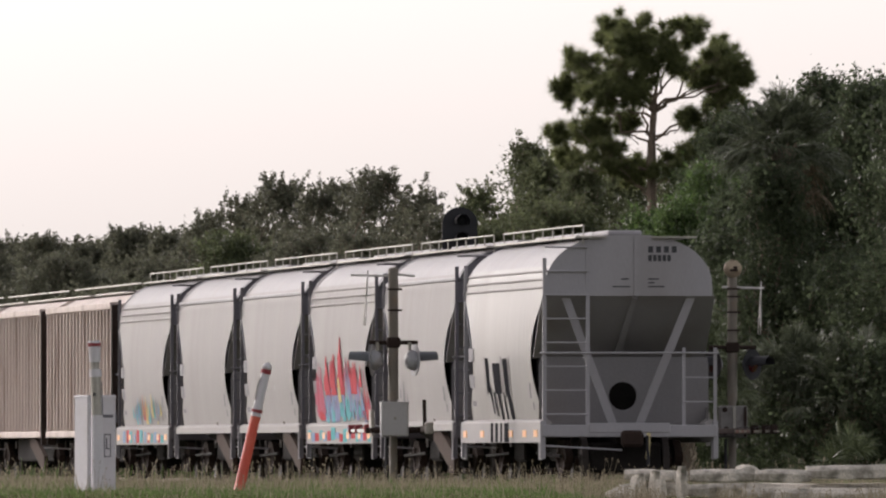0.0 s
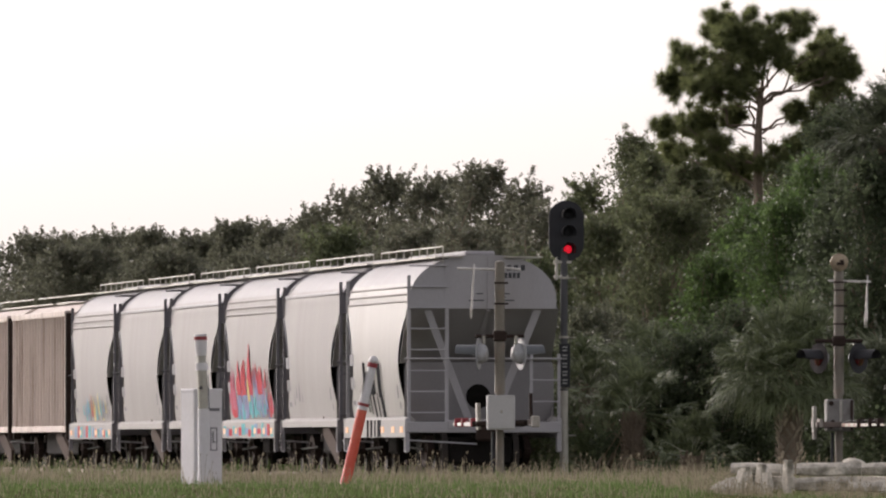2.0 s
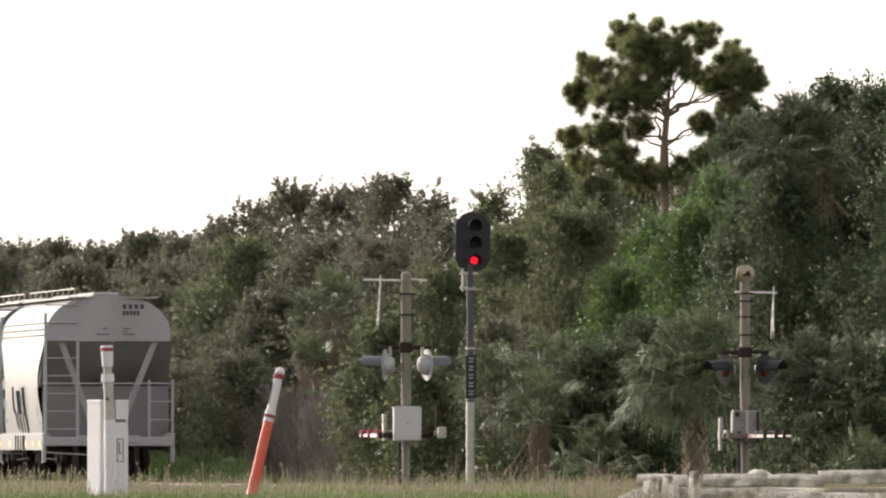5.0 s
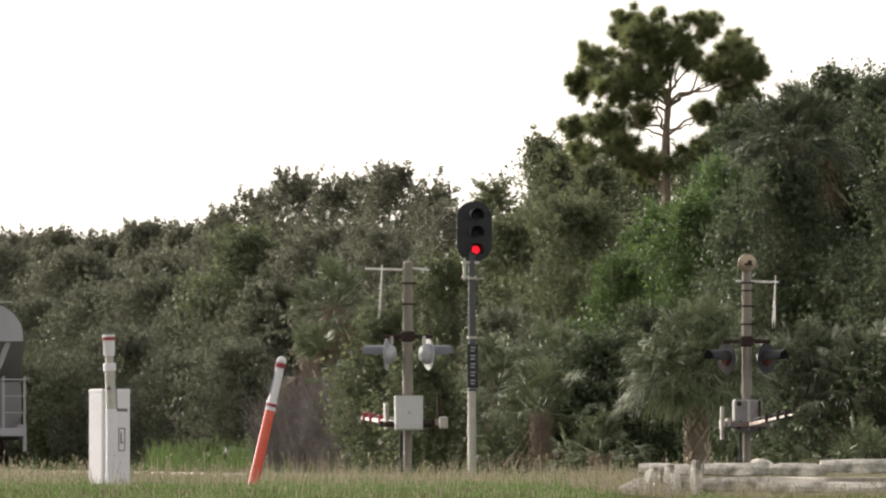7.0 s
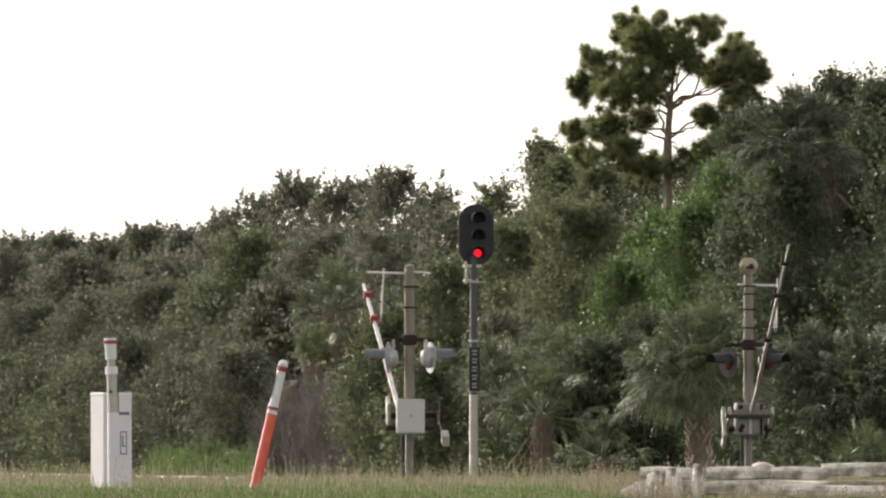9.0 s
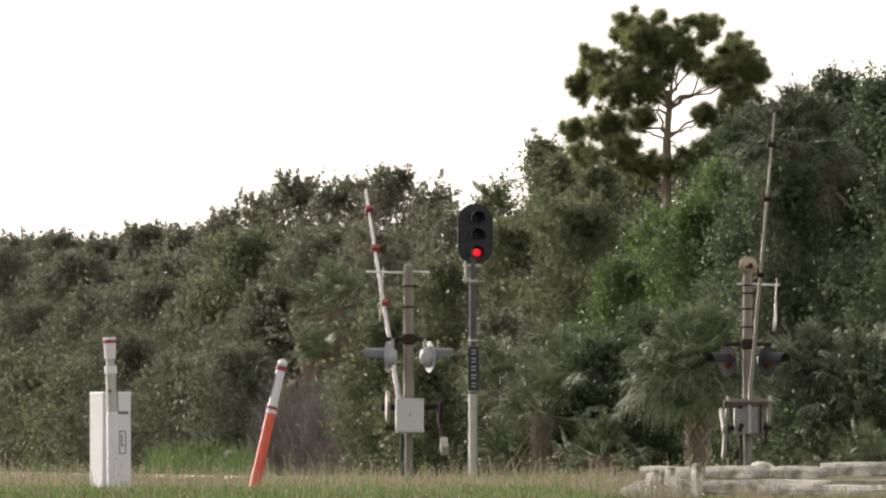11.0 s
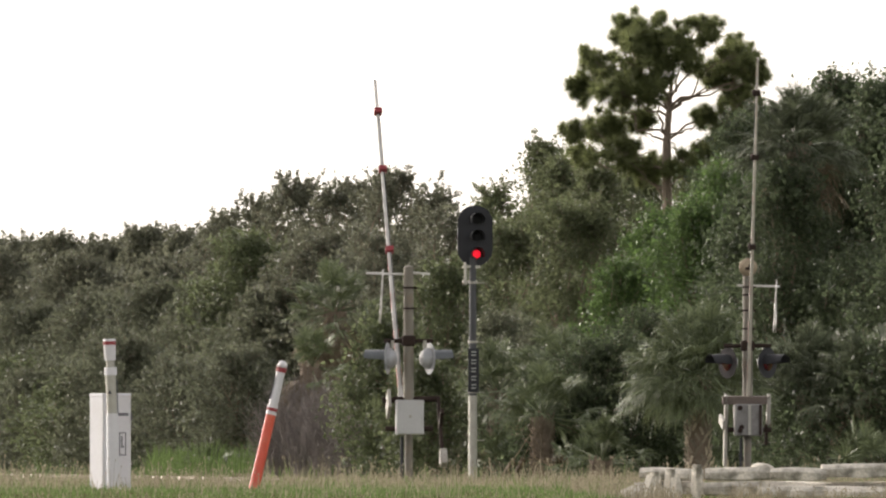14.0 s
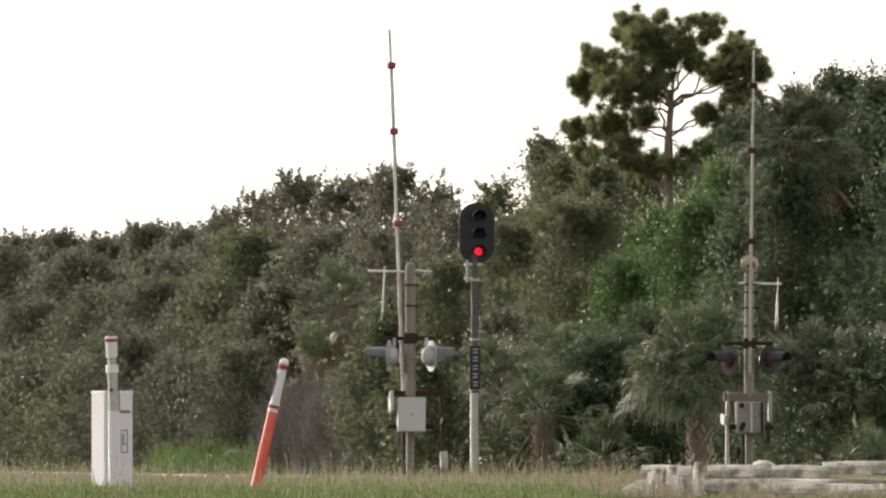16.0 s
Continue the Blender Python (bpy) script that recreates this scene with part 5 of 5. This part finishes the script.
SAPLINGS = [(-10.65, 624, 3.16, 0.72), (-11.15, 629, 2.61, 0.66), (-1.25, 515.2, 4.04, 0.73), (-0.31, 503.4, 2.92, 0.65), (-12.7, 650, 3.51, 0.92)]
VINES = [(-5.7, 638, 7.3, 1.2), (0.1, 545, 5.6, 0.7)]
seed = 100
for rows, nm, ma, lb, cat, gp, leaf, dens, low, airy in (
        (FAR_OAKS, "oak_tree", M_LEAF_OAK, "dark dense scrub oak far along the track", "tree", "far trees along the track", 0.105, 0.75, 0.15, 0.1),
        (MID_OAKS, "oak_tree", M_LEAF_OAK, "dark ragged live oak in the trackside woods", "tree", "oaks in the trackside woods", 0.09, 1.0, 0.25, 0.42),
        (NEAR_OAKS, "oak_tree", M_LEAF_OLIVE, "tall olive-green oak with ragged crown", "tree", "oaks in the trackside woods", 0.085, 1.2, 0.25, 0.2),
        (DARK_OAKS, "oak_tree", M_LEAF_SHADED, "oak with dense crown, shade put into its leaf colour", "tree", "oaks in the trackside woods", 0.085, 1.1, 0.1, 0.0),
        (WILLOWS, "willow_tree", M_LEAF_BRIGHT, "bright green feathery willow in front of oaks", "tree", "willows", 0.075, 1.5, 0.05, 0.0),
        (SHRUBS, "shrub", M_LEAF_GREY, "dense grey-green trackside shrub", "shrub", "shrubs beside the track", 0.09, 0.95, 0.02, 0.0),
        (DARK_SHRUBS, "shrub", M_LEAF_SHADED, "leafy shrub under the trees, green darkened to hold shade", "shrub", "dark shrubs under the trees", 0.08, 1.3, 0.02, 0.0),
        (VINES, "vine_covered_tree", M_LEAF_VINE, "small tree draped in yellow-green vines", "tree", "trees draped in vines", 0.085, 1.1, 0.3, 0.0),
        (SAPLINGS, "sapling", M_LEAF_VINE, "light yellow-green leafy sapling", "shrub", "saplings beside the track", 0.09, 1.0, 0.02, 0.0)):
    for x, y, h, r in rows:
        seed += 1
        broadleaf(nm, x, y, h, r, seed, ma, lb, cat, gp, leaf, dens, low, airy)

# far woods behind, too dense to tell apart
rng = np.random.default_rng(5)
far_c = []
for k in range(900):
    y = rng.uniform(560, 900)
    x = by_track(y, rng.uniform(22, 34)).x
    far_c.append((x, y, rng.uniform(0.2, 6.2)))
far_c = np.array(far_c)
tagged(soup("far_woods", leaves(rng, far_c, np.full(len(far_c), 1.3), 60000, 0.36), 3, M_LEAF_OAK), "dense dark woods behind the trackside trees", "woods", kind="stuff")

fan_palm("cabbage_palm", 5.32, 452.0, -0.3, 2.5, 150, 1.75, 3, "bushy cabbage palm with criss-crossed boots on its trunk", dead=0, droop=0.62, low_el=-28)
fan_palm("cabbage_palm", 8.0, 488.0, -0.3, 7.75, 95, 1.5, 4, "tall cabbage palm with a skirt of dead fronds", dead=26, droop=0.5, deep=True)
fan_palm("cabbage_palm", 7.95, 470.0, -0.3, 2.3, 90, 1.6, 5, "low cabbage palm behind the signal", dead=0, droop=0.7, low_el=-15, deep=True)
for x, y, r, n, d, sd in ((-2.65, 545, 1.4, 40, 26, 6), (-3.23, 540.6, 1.2, 14, 24, 7), (1.5, 505, 1.5, 30, 6, 8), (2.4, 500, 1.4, 30, 4, 9), (0.6, 520, 1.4, 26, 6, 10),
                          (3.2, 495, 1.3, 26, 4, 11), (8.9, 465, 1.5, 30, 4, 12), (-6.15, 573.9, 1.1, 26, 3, 13), (-7.4, 587.8, 1.0, 24, 3, 14), (-4.6, 575, 1.3, 26, 6, 15)):
    fan_palm("palmetto", x, y, -0.3, 0.25 if sd > 7 else (4.4 if sd == 6 else 3.0), n, r, sd, "low fan palmetto clump beside the track" if sd > 7 else "palmetto with hanging dead brown fronds", "palmettos", d)

for x, y, th, r, n, sd in ((1.35, 506, 2.3, 1.6, 40, 31), (2.3, 497, 1.7, 1.5, 40, 32), (2.75, 502, 2.6, 1.5, 36, 33), (0.35, 512, 1.5, 1.4, 36, 34), (3.6, 490, 0.7, 1.3, 30, 35),
                           (9.2, 468, 2.2, 1.6, 50, 36), (-1.2, 518, 0.8, 1.2, 30, 37), (-9.0, 640, 0.5, 1.4, 30, 38)):
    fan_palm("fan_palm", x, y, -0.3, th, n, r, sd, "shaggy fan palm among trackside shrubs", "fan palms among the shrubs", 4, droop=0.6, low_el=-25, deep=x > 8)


def twig_bush(x, y, h, r, sd):
    g = np.random.default_rng(sd)
    t = thing("bare_bush", Matrix.Translation((x, y, -0.3)), "leafless grey twiggy bush beside the track", "bush", "bare bushes")
    s = Shape()
    for _ in range(260):
        a = g.random() * 6.2832
        b = np.array([math.cos(a) * r * g.random(), math.sin(a) * r * g.random(), h * (0.4 + 0.6 * g.random())])
        m0 = b * 0.5 + g.normal(size=3) * 0.1
        s.rod((0.2 * b[0], 0.2 * b[1], 0), m0, 0.014, 0.01, 3).rod(m0, b, 0.01, 0.004, 3)
        for _ in range(4):
            s.rod(m0 + (b - m0) * g.random(), b + g.normal(size=3) * 0.25, 0.006, 0.003, 3)
    part("twig_mass", s, M_TWIG, t)


for x, y, h, r, sd in ((-3.36, 540.1, 2.67, 1.01, 1), (-2.65, 531.2, 2.39, 0.93, 2), (-4.04, 546.3, 2.11, 0.83, 3), (-2.09, 522.3, 1.82, 0.65, 4)):
    twig_bush(x, y, h, r, sd)


# ---- grass ----
def grass(name, n, x0, x1, y0, y1, h0, h1, wid, material, label, sd, heads=False, lean=0.35):
    g = np.random.default_rng(sd)
    px, py = g.uniform(x0, x1, n), g.uniform(y0, y1, n)
    clump = np.array([noise.noise((a * 1.7, b * 0.5, sd)) for a, b in zip(px, py)])
    keep = clump + g.random(n) * 0.9 > 0.1
    keep &= (py < 330) | (np.abs(px - (38.17 - 0.08569 * py)) > 2.7)
    px, py, clump = px[keep], py[keep], clump[keep]
    n = len(px)
    pz = np.array([ground_height(a, b) for a, b in zip(px, py)]) - 0.02
    h = (h0 + (h1 - h0) * g.random(n) ** 1.7) * (0.8 + 0.7 * np.clip(clump, -0.3, 0.6))
    a = g.random(n) * 6.2832
    d = np.stack([np.cos(a), np.sin(a) * 0.5, np.zeros(n)], 1) * (lean * h * g.random(n))[:, None]
    base = np.stack([px, py, pz], 1)
    w = np.array([[1.0, 0, 0]]) * (wid * (0.6 + 0.8 * g.random(n)))[:, None]
    up = np.array([[0, 0, 1.0]])
    mid = base + d * 0.35 + up * (h * 0.6)[:, None]
    tip = base + d + up * h[:, None]
    q = [np.stack([base - w, base + w, mid + w * 0.7, mid - w * 0.7], 1), np.stack([mid - w * 0.7, mid + w * 0.7, tip + w * 0.15, tip - w * 0.15], 1)]
    if heads:
        s = tip - (tip - mid) * 0.3
        q.append(np.stack([s, (s + tip) / 2 + w * 1.8, tip + d * 0.1, (s + tip) / 2 - w * 1.8], 1))
    return tagged(soup(name, np.concatenate(q).reshape(-1, 3), 4, material), label, "grass", kind="stuff")


grass("lawn_grass", 40000, -9, 9, 238, 284, 0.04, 0.11, 0.006, M_GRASS, "short green grass in front of the posts", 1)
grass("dry_grass", 22000, -10, 10, 279, 318, 0.05, 0.23, 0.0042, M_STRAW, "tall dry seeding grass along the rise", 2, True)
grass("seed_stalks", 4200, -10, 10, 276, 312, 0.17, 0.42, 0.0035, M_STRAW, "tall pale seed stalks above the grass", 9, True)
grass("green_tufts", 16000, -10, 10, 276, 318, 0.05, 0.2, 0.006, M_GRASS, "green grass tufts among dry stalks", 3)
grass("lawn_straw", 6000, -9, 9, 240, 282, 0.05, 0.16, 0.004, M_STRAW, "dry stalks in the near lawn", 8, True)
grass("pile_weeds", 2600, 1.6, 6.6, 267.6, 269.1, 0.06, 0.3, 0.004, M_STRAW, "dry weeds growing before the concrete pile", 4, True)
grass("tall_tussock", 4200, -7.7, -4.9, 570, 586, 0.4, 1.2, 0.014, M_GRASS, "tall green grass tussock before the shrubs", 10)
grass("verge_grass", 16000, -16, 10, 424, 640, 0.15, 0.7, 0.012, M_GRASS, "rank green verge grass before the trees", 6)
grass("verge_straw", 4000, -16, 10, 424, 520, 0.15, 0.8, 0.01, M_STRAW, "pale dry stalks on the verge", 7, True)


# ---- everything that moves ----
LEFT_RISE = [(0, 0.0), (3, 0.0), (6.5, 0.0), (7, 1.0), (7.5, 6.2), (8, 11.5), (8.5, 16.6), (9, 21.4), (9.2, 23.4),
             (10.2, 32.0), (11.3, 39.2), (12, 45.8), (12.5, 50.1), (13, 53.9), (13.5, 57.5), (14, 61.4), (14.5, 65.9),
             (15, 71.0), (15.5, 76.5), (16, 83.5)]
RIGHT_RISE = [(0, 0.0), (3, 0.0), (6.5, 0.0), (7, 1.6), (7.5, 7.0), (8, 13.6), (8.5, 21.1), (9, 28.6), (9.2, 31.8),
              (10.2, 46.0), (11.3, 58.8), (12, 66.4), (12.5, 70.6), (13, 73.8), (13.5, 76.4), (14, 79.0), (14.5, 81.4),
              (15, 83.4), (15.5, 85.2), (16, 86.6)]


def motions():
    for w, ahead in train:
        rows = []
        for k in range(17):
            place = by_track(END_Y, 0) + T_DIR * (ahead + SPEED * k)
            rows.append((k, Matrix.Translation(place) @ pose(0, 0, 0, 0, 0, TRACK_TURN)))
        walk(w, rows)
    walk(left_arm, [(t, pose(-0.1, 0, 1.03, a, -1.3, 0.7)) for t, a in LEFT_RISE])
    walk(right_arm, [(t, pose(0, 0, 1.02, 0, 0, 180.9) @ pose(0, 0, 0, a, 0, 0)) for t, a in RIGHT_RISE])


motions()
